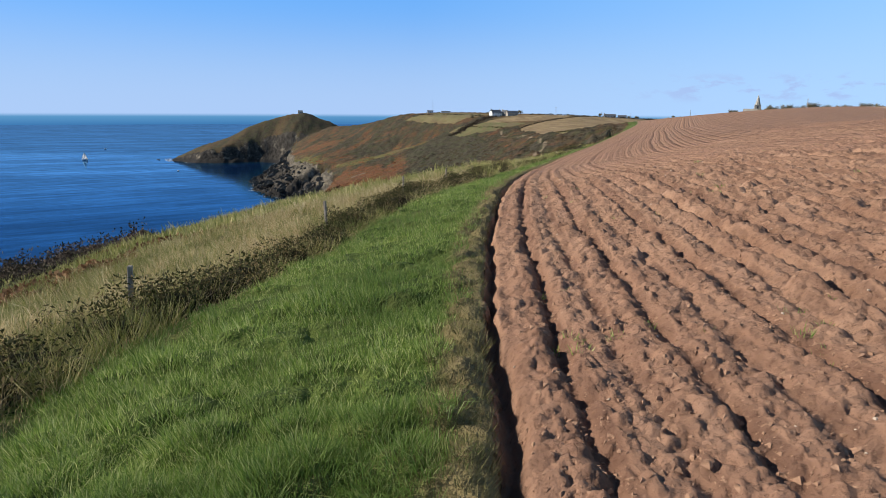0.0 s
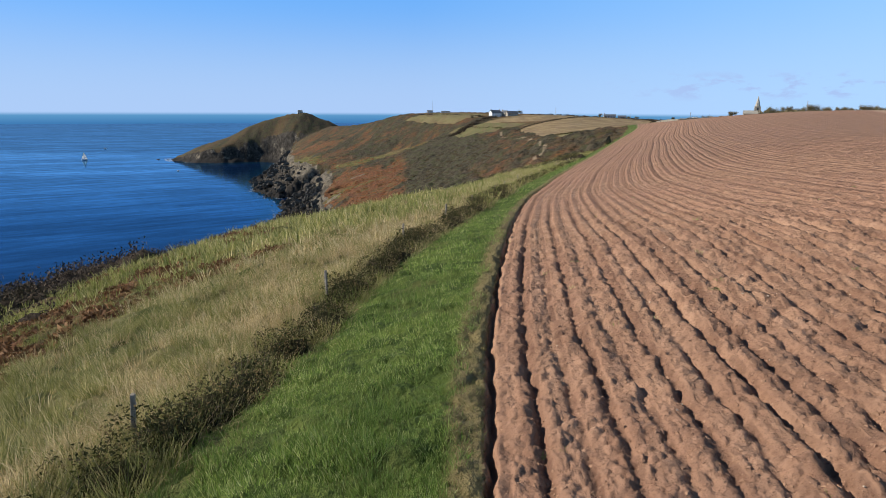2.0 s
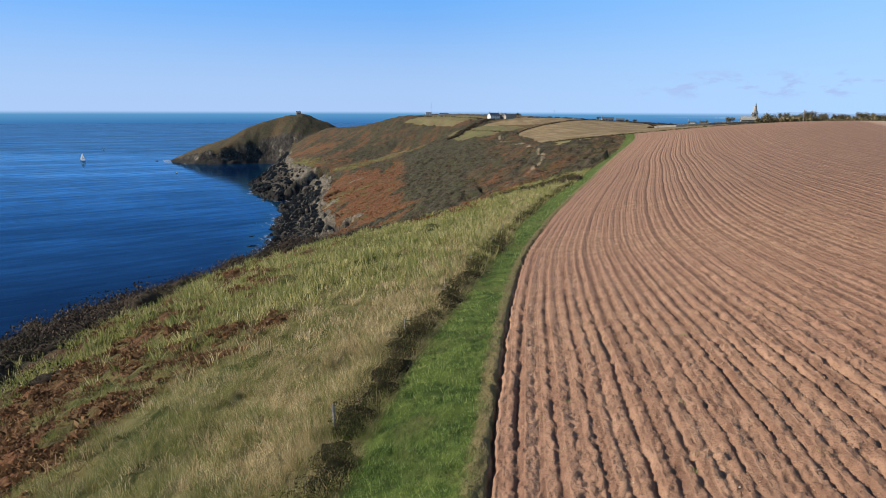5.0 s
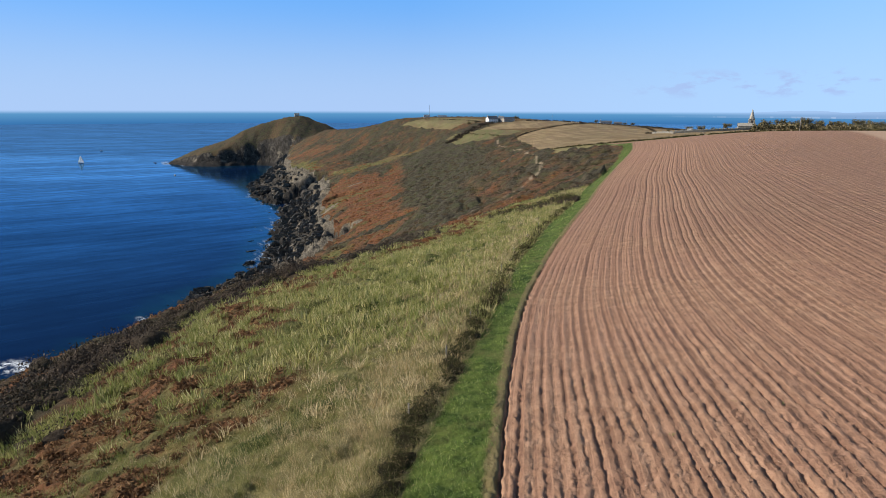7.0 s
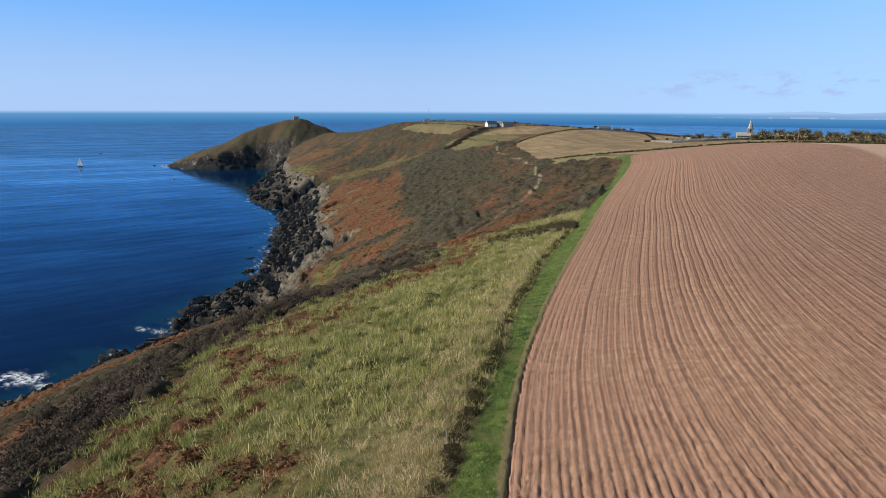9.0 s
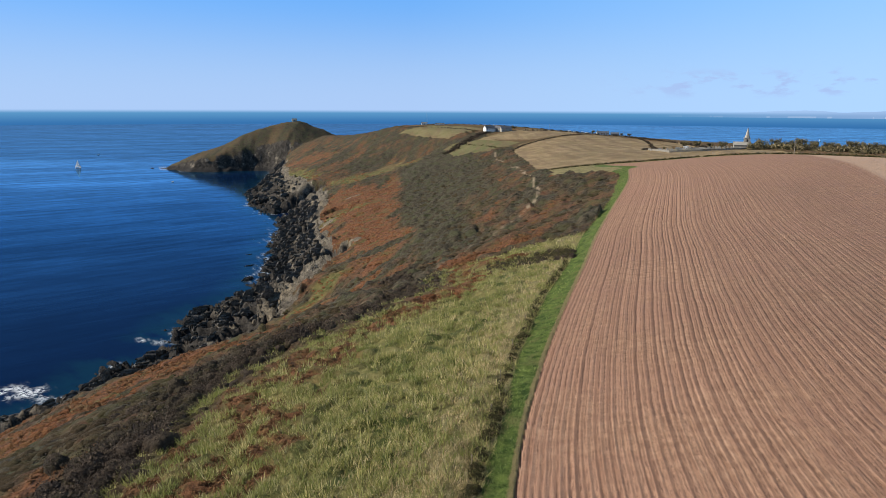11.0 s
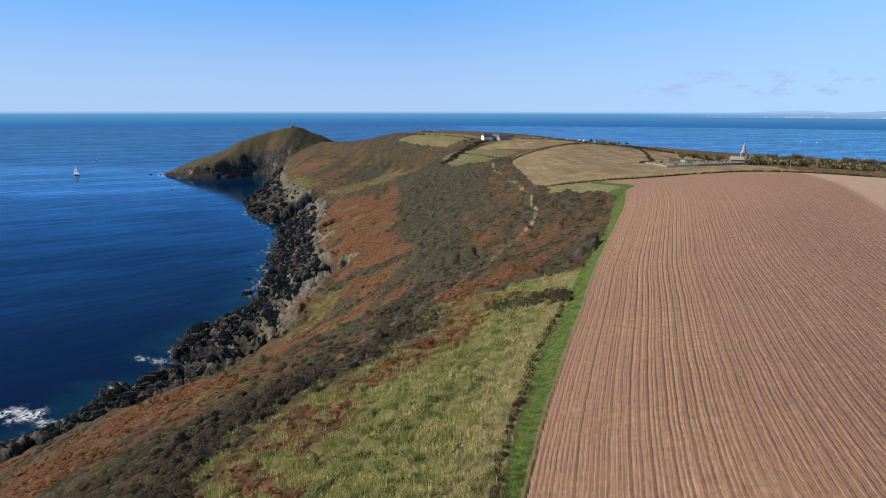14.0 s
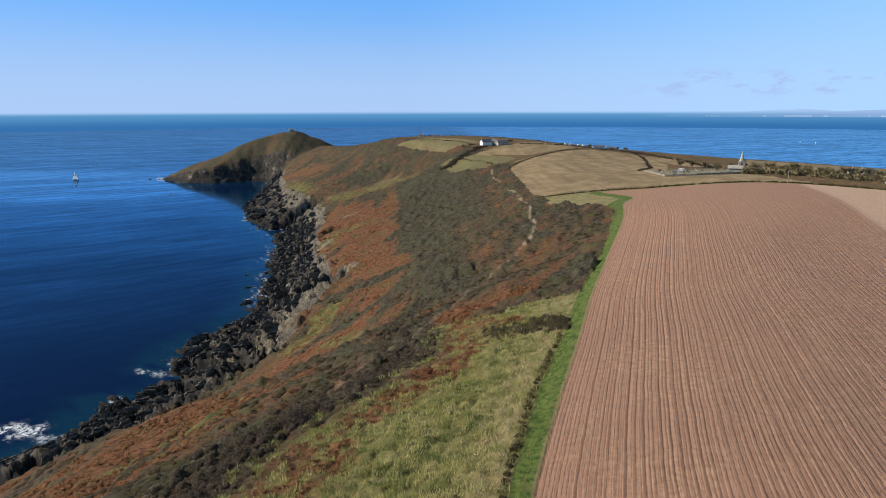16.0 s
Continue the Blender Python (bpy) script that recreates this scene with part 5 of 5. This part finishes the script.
def make_tree(hgt, seed, leafy):
    r = random.Random(seed)
    t = thing("tree", 0, 0, 0, 0, "wind-shaped autumn tree with thin brown foliage" if leafy < 1700 else "dense rounded evergreen-looking tree by the hedge", "tree",
              "trees by the church")
    bm = bmesh.new()
    tube(bm, [(0, 0, -0.3), (0.1, 0.05, hgt * .25), (0.3, 0.1, hgt * .5)], (0.28, 0.2, 0.12), 7)
    tips = []
    for i in range(9):
        a, q = r.uniform(0, 6.28), r.uniform(0.2, 0.5)
        e = Vector((math.cos(a) * hgt * r.uniform(.2, .42) + .4, math.sin(a) * hgt * r.uniform(.2, .42), hgt * r.uniform(.5, .92)))
        s = Vector((0.1 + q * .3, 0.05, hgt * q))
        tube(bm, [s, s.lerp(e, .5) + Vector((0, 0, hgt * .06)), e], (0.1, 0.06, 0.02), 5)
        tips.append(e)
    part("trunk", bm, BARK, t)
    vs, fs = [], []
    for i in range(leafy):
        e = tips[r.randrange(len(tips))]
        p = np.array(e) * r.uniform(.75, 1.05) + np.array([r.gauss(0, 1) for _ in range(3)]) * hgt * 0.085
        a, b = rng.normal(size=3), rng.normal(size=3)
        a /= np.linalg.norm(a)
        b -= a * (a @ b)
        b /= np.linalg.norm(b)
        s = r.uniform(.14, .34)
        n = len(vs)
        vs += [p - a * s, p + b * s * .5, p + a * s, p - b * s * .5]
        fs.append((n, n + 1, n + 2, n + 3))
    part("crown", (np.array(vs), np.array(fs)), TREE_LEAF, t)
    return t


def build_trees():
    kinds = [make_tree(8.5, 1, 1900), make_tree(7.6, 2, 2400), make_tree(6.6, 3, 1600)]
    places = ((208, 418, 1.0), (214, 414, .9), (211, 402, .85), (217, 404, 1.0), (222, 398, 1.05), (228, 396, 1.1), (224, 388, .8), (232, 386, .9), (236, 380, .95),
              (228, 374, .7), (240, 376, .9), (246, 372, 1.0), (254, 378, .9), (236, 362, .6), (264, 372, .9), (262, 352, .8), (206, 520, .9), (213, 512, .8),
              (219, 505, .75), (200, 528, .9), (225, 496, .8), (232, 490, .9), (192, 440, .8), (155, 448, .45), (30, 815, .75), (38, 812, .7), (84, 808, .9),
              (90, 812, .8), (176, 752, .7), (206, 742, .75), (214, 738, .7), (251, 364, .7), (243, 352, .55), (275, 384, 1.0))
    r = random.Random(9)
    for n, (x, y, s) in enumerate(places):
        m = pose(x, y, float(zground(x, y)[0]), 0, 0, r.uniform(0, 360)) @ Matrix.Diagonal((s, s, s * r.uniform(.75, 1.0), 1))
        if n < 3:
            kinds[n].matrix_basis = m
        else:
            copy_thing(kinds[n % 3], Matrix.Identity(4)).matrix_basis = m


build_trees()


def build_hedges():
    dome = [leaf_dome(46, 0.9, 1.1, 0.5, 0.7) for _ in range(4)]

    def along(pts, step, jitter):
        X, Y = [], []
        for (ax, ay), (bx, by) in zip(pts[:-1], pts[1:]):
            n = int(math.hypot(bx - ax, by - ay) / step)
            q = rng.uniform(0, 1, n)
            X.append(ax + (bx - ax) * q + rng.normal(0, jitter, n))
            Y.append(ay + (by - ay) * q + rng.normal(0, jitter, n))
        return np.concatenate(X), np.concatenate(Y)
    xs = np.linspace(62, 206, 30)
    lines = (([(a, float(HEDGE(a))) for a in xs], 0.3, 0.4, 0.85, "low clipped hedge bank between plough and stubble"),
             ([(206, 305), (214, 285), (226, 250)], 0.6, 0.6, 0.8, "low bramble hedge beyond the plough"),
             ([(62, 600), (80, 640), (100, 664), (129, 694), (166, 734), (196, 722), (208, 690), (196, 610), (172, 520), (150, 480)], 1.0, 0.7, 1.15, "dark hedge round the stubble field"),
             ([(5, 700), (34, 762), (52, 790), (60, 830)], 0.45, 3.2, 2.0, "dark shrubs and hedge below the farmhouse"),
             ([(60, 640), (40, 700), (8, 760), (-20, 800)], 1.5, 1.2, 0.9, "rough hedge beside the small green field"),
             ([(-130, 1065), (-80, 1035), (-30, 1010), (30, 1005), (90, 960), (140, 905), (170, 860)], 1.6, 1.2, 1.2, "dark windswept hedge on the skyline"),
             ([(-60, 985), (0, 930), (30, 880), (45, 830)], 1.5, 1.0, 1.1, "dark hedge along the upper pasture"),
             ([(100, 800), (150, 780), (186, 752), (214, 690), (226, 600), (226, 540), (214, 500)], 0.9, 1.5, 1.4, "thick dark hedge along the far lane"),
             ([(198, 410), (216, 396), (232, 372), (246, 350), (262, 336), (290, 330)], 0.26, 4.6, 3.0, "thick brown thicket beside the lane"))
    for pts, step, jit, size, label in lines:
        x, y = along(pts, step, jit)
        scatter("hedge", dome, x, y, rng.uniform(0.6, 1.25, len(x)) * size, BRAMBLE if size < 1 else (TREE_LEAF if size > 2 else SCRUB), label, "hedge", 0.15)


build_hedges()

house("farmhouse", 58, 802, 25, 13, 8, 5.2, 3.2, RENDER, "large white rendered farmhouse with steep dark roofs", 4, 2, 2)
house("farm_wing", 70, 806, -60, 11, 6.5, 4.2, 2.8, STONE, "grey gabled wing beside the farmhouse", 3, 1, 1)
house("farm_barn", 78, 800, 20, 14, 7, 3.4, 2.6, STONE, "long stone barn with a slate roof", 3, 1, 0)
house("bungalow", 184, 742, -8, 13, 7, 2.6, 1.8, RENDER, "low white bungalow with a grey roof", 4, 1, 1)
house("outbuilding", 197, 738, -14, 9, 6, 2.5, 1.6, STONE, "small grey outbuilding by the hedge", 2, 1, 0)
house("cottage", 247, 384, 30, 8, 5, 2.6, 2.0, STONE, "grey stone cottage half hidden by trees", 3, 1, 2)
house("cottage", 266, 396, 24, 11, 6, 2.4, 1.8, STONE, "long grey-roofed cottage behind the trees", 3, 1, 1)
house("lookout_hut", -28, 1003, 4, 9, 6, 3.4, 0.8, RENDER, "small white coastguard lookout on the skyline", 3, 1, 0)
house("store_hut", -4, 992, -4, 14, 4, 2.2, 0.5, RENDER, "long low white hut on the skyline", 4, 1, 0)


def build_chapel():
    x, y = -302.0, 1324.0
    t = thing("chapel", x, y, float(zground(x, y)[0]) - 0.4, 20, "small roofed stone chapel ruin on the headland summit", "chapel")
    part("wall", gable_wall(bmesh.new(), 9.5, 5.5, 4.2, 2.6), STONE, t)
    part("roof", prism(bmesh.new(), 9.5, 5.5, 4.2, 2.6, 0.1), STONE, t, "stone vaulted roof")
    for s in (-1, 1):
        part("window", box(bmesh.new(), 0, s * 2.78, 1.4, 0.9, 0.1, 1.6), GLASS, t)
    part("doorway", box(bmesh.new(), -4.78, 0, 0.3, 0.1, 1.1, 2.1), GLASS, t)


build_chapel()


def pole_thing(name, x, y, h, r, label, arms=1, turn=0.0, mat=None):
    t = thing(name, x, y, float(zground(x, y)[0]), turn, label, "pole")
    part("shaft", tube(bmesh.new(), [(0, 0, -0.4), (0, 0, h * .5), (0, 0, h)], (r, r * .9, r * .7), 8), mat or WOOD, t)
    for a in range(arms):
        arm = part("crossarm", box(bmesh.new(), 0, 0.1, h - 0.5 - a * 0.5, 1.3, 0.1, 0.12), mat or WOOD, t)
        for s in (-0.5, 0.5):
            part("insulator", tube(bmesh.new(), [(s, 0.1, h - 0.38 - a * .5), (s, 0.1, h - 0.22 - a * .5)], (0.05, 0.03), 6), PAINT, arm)
    return t


pole_thing("telegraph_pole", 183.5, 334.5, 6.8, 0.16, "weathered wooden telegraph pole at the field hedge", 1, 30)
pole_thing("telegraph_pole", 136, 366, 5.4, 0.12, "thin wooden telegraph pole beside the hedge", 1, 20)
pole_thing("telegraph_pole", 153, 650, 7.0, 0.13, "thin wooden pole in the stubble field", 1, 0)
pole_thing("telegraph_pole", 125, 758, 9.5, 0.14, "tall wooden pole behind the stubble hill", 1, 0)
pole_thing("telegraph_pole", 196, 700, 6.5, 0.12, "wooden pole beside the far hedge", 1, 0)
pole_thing("radio_mast", -24, 1006, 19.0, 0.22, "tall thin grey radio mast beside the lookout", 0, 0, METAL)


def build_posts():
    post = thing("fence_post", 0, 0, 0, 0, "grey weathered wooden fence post in the bank", "fence post", "fence posts along the bank")
    bm = box(bmesh.new(), 0, 0, -0.3, 0.075, 0.075, 1.25, 0.01)
    part("stake", bm, WOOD, post)
    part("staple", box(bmesh.new(), 0.042, 0, 0.75, 0.015, 0.05, 0.03), METAL, post)
    r = random.Random(2)
    for n, y in enumerate((10.4, 19.5, 29, 38, 47, 57, 67, 78, 90, 102, 114, 126)):
        x = float(FENCE[0](y)) - 1.5
        m = pose(x, y, float(zground(x, y)[0]), r.uniform(-7, 7), r.uniform(-7, 7), r.uniform(0, 90))
        if n == 0:
            post.matrix_basis = m
        else:
            copy_thing(post, m)


build_posts()


def van(x, y, turn, label):
    t = thing("parked_van", x, y, float(zground(x, y)[0]), turn, label, "van", "parked vans")
    bm = bmesh.new()
    prof = [(-2.5, 0.35), (2.45, 0.35), (2.5, 0.95), (1.75, 1.15), (1.2, 1.95), (0.9, 2.2), (-2.45, 2.2), (-2.5, 1.9)]
    a, b = [bm.verts.new((px, -0.95, pz)) for px, pz in prof], [bm.verts.new((px, 0.95, pz)) for px, pz in prof]
    for i in range(8):
        bm.faces.new((a[i], a[(i + 1) % 8], b[(i + 1) % 8], b[i]))
    bm.faces.new(a)
    bm.faces.new(b)
    bmesh.ops.recalc_face_normals(bm, faces=bm.faces)
    bmesh.ops.bevel(bm, geom=bm.edges[:], offset=0.05, segments=2, affect="EDGES")
    part("body", bm, PAINT, t)
    part("windscreen", box(bmesh.new(), 0, 0, 0, 0.06, 1.6, 0.85), GLASS, t).matrix_basis = pose(1.52, 0, 1.2, 0, -35, 0)
    for s in (-1, 1):
        part("side_window", box(bmesh.new(), 0.75, s * 0.955, 1.3, 0.8, 0.03, 0.55), GLASS, t)
        for wx in (-1.6, 1.6):
            bm = bmesh.new()
            bmesh.ops.create_cone(bm, cap_ends=True, segments=14, radius1=0.34, radius2=0.34, depth=0.24,
                                  matrix=Matrix.Translation((wx, s * 0.86, 0.34)) @ Matrix.Rotation(math.pi / 2, 4, "X"))
            w = part("wheel", bm, TYRE, t)
            bm = bmesh.new()
            bmesh.ops.create_cone(bm, cap_ends=True, segments=12, radius1=0.2, radius2=0.2, depth=0.03,
                                  matrix=Matrix.Translation((wx, s * 0.99, 0.34)) @ Matrix.Rotation(math.pi / 2, 4, "X"))
            part("rim", bm, METAL, w)


for vx, vy, vt in ((166, 842, 10), (174, 846, 5), (184, 846, 12), (172, 452, -20), (188, 838, 30)):
    van(vx, vy, vt, "white van parked beside the lane" if vy > 500 else "white van parked by the churchyard")
van(234, 331, 60, "white van parked behind the field hedge")


def build_boats():
    t = thing("sailing_boat", -738, 1294, 0, 35, "white sailing yacht under sail on open water", "boat")
    bm = bmesh.new()
    prof = [(-5, 0.0), (-4.8, 1.1), (0, 1.7), (3, 1.3), (6.2, 0.0), (3, -1.3), (0, -1.7), (-4.8, -1.1)]
    a = [bm.verts.new((px * .9, py * .55, -0.5)) for px, py in prof]
    b = [bm.verts.new((px, py, 1.3 + 0.05 * max(px, 0))) for px, py in prof]
    for i in range(8):
        bm.faces.new((a[i], a[(i + 1) % 8], b[(i + 1) % 8], b[i]))
    bm.faces.new(b)
    bm.faces.new(list(reversed(a)))
    hull = part("hull", bm, PAINT, t)
    part("cabin", box(bmesh.new(), -0.2, 0, 1.3, 4.2, 1.8, 0.7, 0.15), PAINT, hull)
    part("mast", tube(bmesh.new(), [(0.8, 0, 1.2), (0.8, 0, 17)], (0.12, 0.07), 8), METAL, t)
    for name, pts in (("mainsail", ((0.7, 0, 2.6), (-4.6, .7, 2.8), (0.7, 0, 16.4))), ("jib", ((6, 0, 1.7), (1.2, .8, 2.2), (1.0, 0, 14.5)))):
        bm = bmesh.new()
        p0, p1, p2 = (Vector(p) for p in pts)
        grid = []
        for i in range(7):
            row = []
            for j in range(7):
                u, v = i / 6, j / 6
                p = p0.lerp(p1, u).lerp(p2, v)
                p.y += math.sin(u * math.pi) * math.sin(v * math.pi) * 0.7
                row.append(bm.verts.new(p))
            grid.append(row)
        for i in range(6):
            for j in range(6):
                bm.faces.new((grid[i][j], grid[i + 1][j], grid[i + 1][j + 1], grid[i][j + 1]))
        bmesh.ops.solidify(bm, geom=bm.faces[:], thickness=0.03)
        part(name, bm, SAIL, t)
    for x, y, s, turn in ((-452, 1066, 0.8, 70), (-890, 1662, 1.2, 10), (1505, 2567, 1.8, 40), (1488, 2650, 1.3, 100)):
        m = thing("motor_boat", x, y, 0, turn, "small white motor boat on open water", "boat", "small boats")
        bm = bmesh.new()
        prof = [(-3, 0.9), (0.5, 1.1), (3.4, 0.0), (0.5, -1.1), (-3, -0.9)]
        a = [bm.verts.new((px * .85 * s, py * .6 * s, -0.3)) for px, py in prof]
        b = [bm.verts.new((px * s, py * s, 0.9 * s)) for px, py in prof]
        for i in range(5):
            bm.faces.new((a[i], a[(i + 1) % 5], b[(i + 1) % 5], b[i]))
        bm.faces.new(b)
        bm.faces.new(list(reversed(a)))
        bmesh.ops.recalc_face_normals(bm, faces=bm.faces)
        part("hull", bm, PAINT, m)
        part("wheelhouse", box(bmesh.new(), -0.2 * s, 0, 0.85 * s, 1.8 * s, 1.4 * s, 1.3 * s, 0.1), PAINT, m)


build_boats()


def slab(bm, seed, a, b, c, at, lean, turn):
    """An angular splinter of rock, added to a bmesh."""
    r = random.Random(seed)
    made = []
    for i in range(15):
        v = Vector((r.gauss(0, 1), r.gauss(0, 1), r.gauss(0, 1))).normalized()
        v = Vector((max(-0.75, min(0.75, v.x)) * a * 1.3, max(-0.6, min(0.6, v.y)) * b * 1.6, max(-0.6, min(0.75, v.z)) * c * 1.4))
        made.append(bm.verts.new(pose(at[0], at[1], at[2], lean, r.uniform(-12, 12), turn) @ v))
    res = bmesh.ops.convex_hull(bm, input=made)
    dead = [g for g in set(res["geom_interior"] + res["geom_unused"]) if isinstance(g, bmesh.types.BMVert)]
    bmesh.ops.delete(bm, geom=dead, context="VERTS")
    return bm


def rock_mesh(seed, sx, sy, sz):
    """A jagged sea rock of tilted, parallel layers."""
    bm = bmesh.new()
    r = random.Random(seed)
    for i in range(64):
        u, v = r.uniform(-1, 1), r.uniform(-1, 1)
        fall = max(0.12, 1 - u * u * 0.7 - v * v * 0.6)
        slab(bm, seed * 100 + i, sx * r.uniform(0.12, 0.34), sy * r.uniform(0.05, 0.16), sz * r.uniform(0.2, 0.55), (u * sx * 0.8, v * sy * 0.9, sz * fall * r.uniform(0.1, 0.6)), 28, r.uniform(-9, 9))
    return bm


def build_rocks():
    places = ((-143, 452, 9, 4, 5, 40), (-154, 494, 7, 2.5, 2.2, 20), (-166, 533, 5, 2, 1.8, 20), (-157, 566, 7, 4, 3, 30), (-181, 596, 3, 1.6, 1.2, 0),
              (-137, 326, 8, 5, 5.5, 15), (-141, 366, 8, 4, 4.5, 35), (-131, 380, 10, 5, 6, 30), (-147, 303, 6, 4, 4, 20), (-137, 290, 13, 7, 8, 40),
              (-143, 268, 14, 7, 8, 35), (-150, 254, 9, 5, 6, 30), (-171, 244, 13, 4, 3.4, 30), (-157, 238, 12, 6, 5, 30), (-178, 233, 12, 6, 5, 25),
              (-178, 627, 3, 2, 1.5, 0), (-191, 684, 4, 2, 1.6, 30), (-118, 345, 14, 6, 11, 35), (-114, 372, 12, 6, 12, 35),
              (-108, 402, 16, 6, 13, 30), (-112, 440, 16, 6, 10, 30), (-118, 470, 12, 6, 9, 30), (-130, 540, 14, 6, 10, 30), (-138, 600, 14, 6, 9, 30),
              (-158, 690, 16, 7, 10, 30), (-198, 762, 16, 7, 8, 30), (-225, 815, 18, 7, 8, 20), (-262, 905, 18, 7, 7, 20), (-280, 1000, 18, 8, 8, 10))
    for n, (x, y, a, b, c, turn) in enumerate(places):
        me = bpy.data.meshes.new("sea_rock")
        rock_mesh(n + 1, a * .62, b * .62, c * .7).to_mesh(me)
        me.materials.append(ROCK)
        t = tagged(new("sea_rock", me), "jagged dark stratified rock washed by the sea", "rock", "rocks at the shore")
        z = max(float(zground(x, y)[0]) - 1.0, -0.6)
        t.matrix_basis = pose(x, y, min(z, 9.0), 0, 0, turn + 25)


build_rocks()


def build_boulders():
    """Broken rock heaped between the tide and the slope."""
    def chunk(seed):
        bm = bmesh.new()
        for i in range(4):
            slab(bm, seed * 10 + i, 1.7 - 0.25 * i, 0.26, 0.55 + 0.35 * (i % 2), (0.45 * i - 0.7, 0.42 * i - 0.6, 0.16 * (i % 3)), 32, 6 * i - 9)
        bm.verts.index_update()
        vs, fs = np.array([v.co[:] for v in bm.verts]), np.array([[v.index for v in f.verts] for f in bm.faces])
        bm.free()
        return vs, fs
    y = np.concatenate((rng.uniform(215, 700, 2300), rng.uniform(700, 1180, 600)))
    q = rng.uniform(-0.12, 0.72, len(y))
    x = WATER[0](y) + (CLIFF[0](y) - WATER[0](y)) * q
    size = (0.4 + 1.9 * rng.uniform(0, 1, len(y)) ** 2.5) * np.where(y > 700, 1.3, 1.0)
    ok = geos(x, y) < 1
    x, y, size = x[ok], y[ok], size[ok]
    scatter("shore_rocks", [chunk(s + 1) for s in range(8)], x, y, size, ROCK, "jagged dark tilted rocks between sea and slope", "rock", 0.2, rng.uniform(0.7, 1.8, len(x)), None, 0.75)


build_boulders()


def build_clods():
    def lump(seed):
        bm = bmesh.new()
        bmesh.ops.create_cone(bm, segments=4, radius1=0.5, radius2=0.25, depth=0.55, cap_ends=True)
        bmesh.ops.triangulate(bm, faces=bm.faces[:])
        for v in bm.verts:
            v.co *= 0.85 + 1.1 * noise.noise(v.co * 3.1 + Vector((seed, 0, 0)))
            v.co.z *= 0.65
        bm.verts.index_update()
        vs = np.array([v.co[:] for v in bm.verts])
        fs = np.array([[v.index for v in f.verts] for f in bm.faces])
        bm.free()
        return vs, fs
    kinds = [lump(s * 3.7) for s in range(6)]

    def soil(x, y):
        return (edge_distance(x, y) > 0.3) & (x < 60)
    x, y = polar_sow(36000, 3.4, 60, -2, 42, soil, 0.8)
    s = 0.030 * rng.uniform(0.4, 1.5, len(x)) + 0.09 * rng.uniform(0, 1, len(x)) ** 8
    s = s * (0.72 + np.hypot(x, y) / 50)
    scatter("soil_clods", kinds, x, y, s, SOIL, "crumbly red-brown soil clods on the plough ridges", "soil", 0.006)
    x, y = polar_sow(90, 5, 60, -2, 46, soil, 0.85)
    scatter("field_stones", kinds, x, y, 0.025 + 0.04 * rng.uniform(0, 1, len(x)), FLINT, "small pale stones lying on the plough", "stone", -0.01)
    x, y = polar_sow(60, 6, 50, -2, 46, soil, 0.85)
    scatter("field_weeds", [blades(16, 0.045, 0.010, 0.08, 1.2) for _ in range(3)], x, y, rng.uniform(0.6, 1.5, len(x)), TURF, "small green weeds sprouting in the plough", "weed")


build_clods()
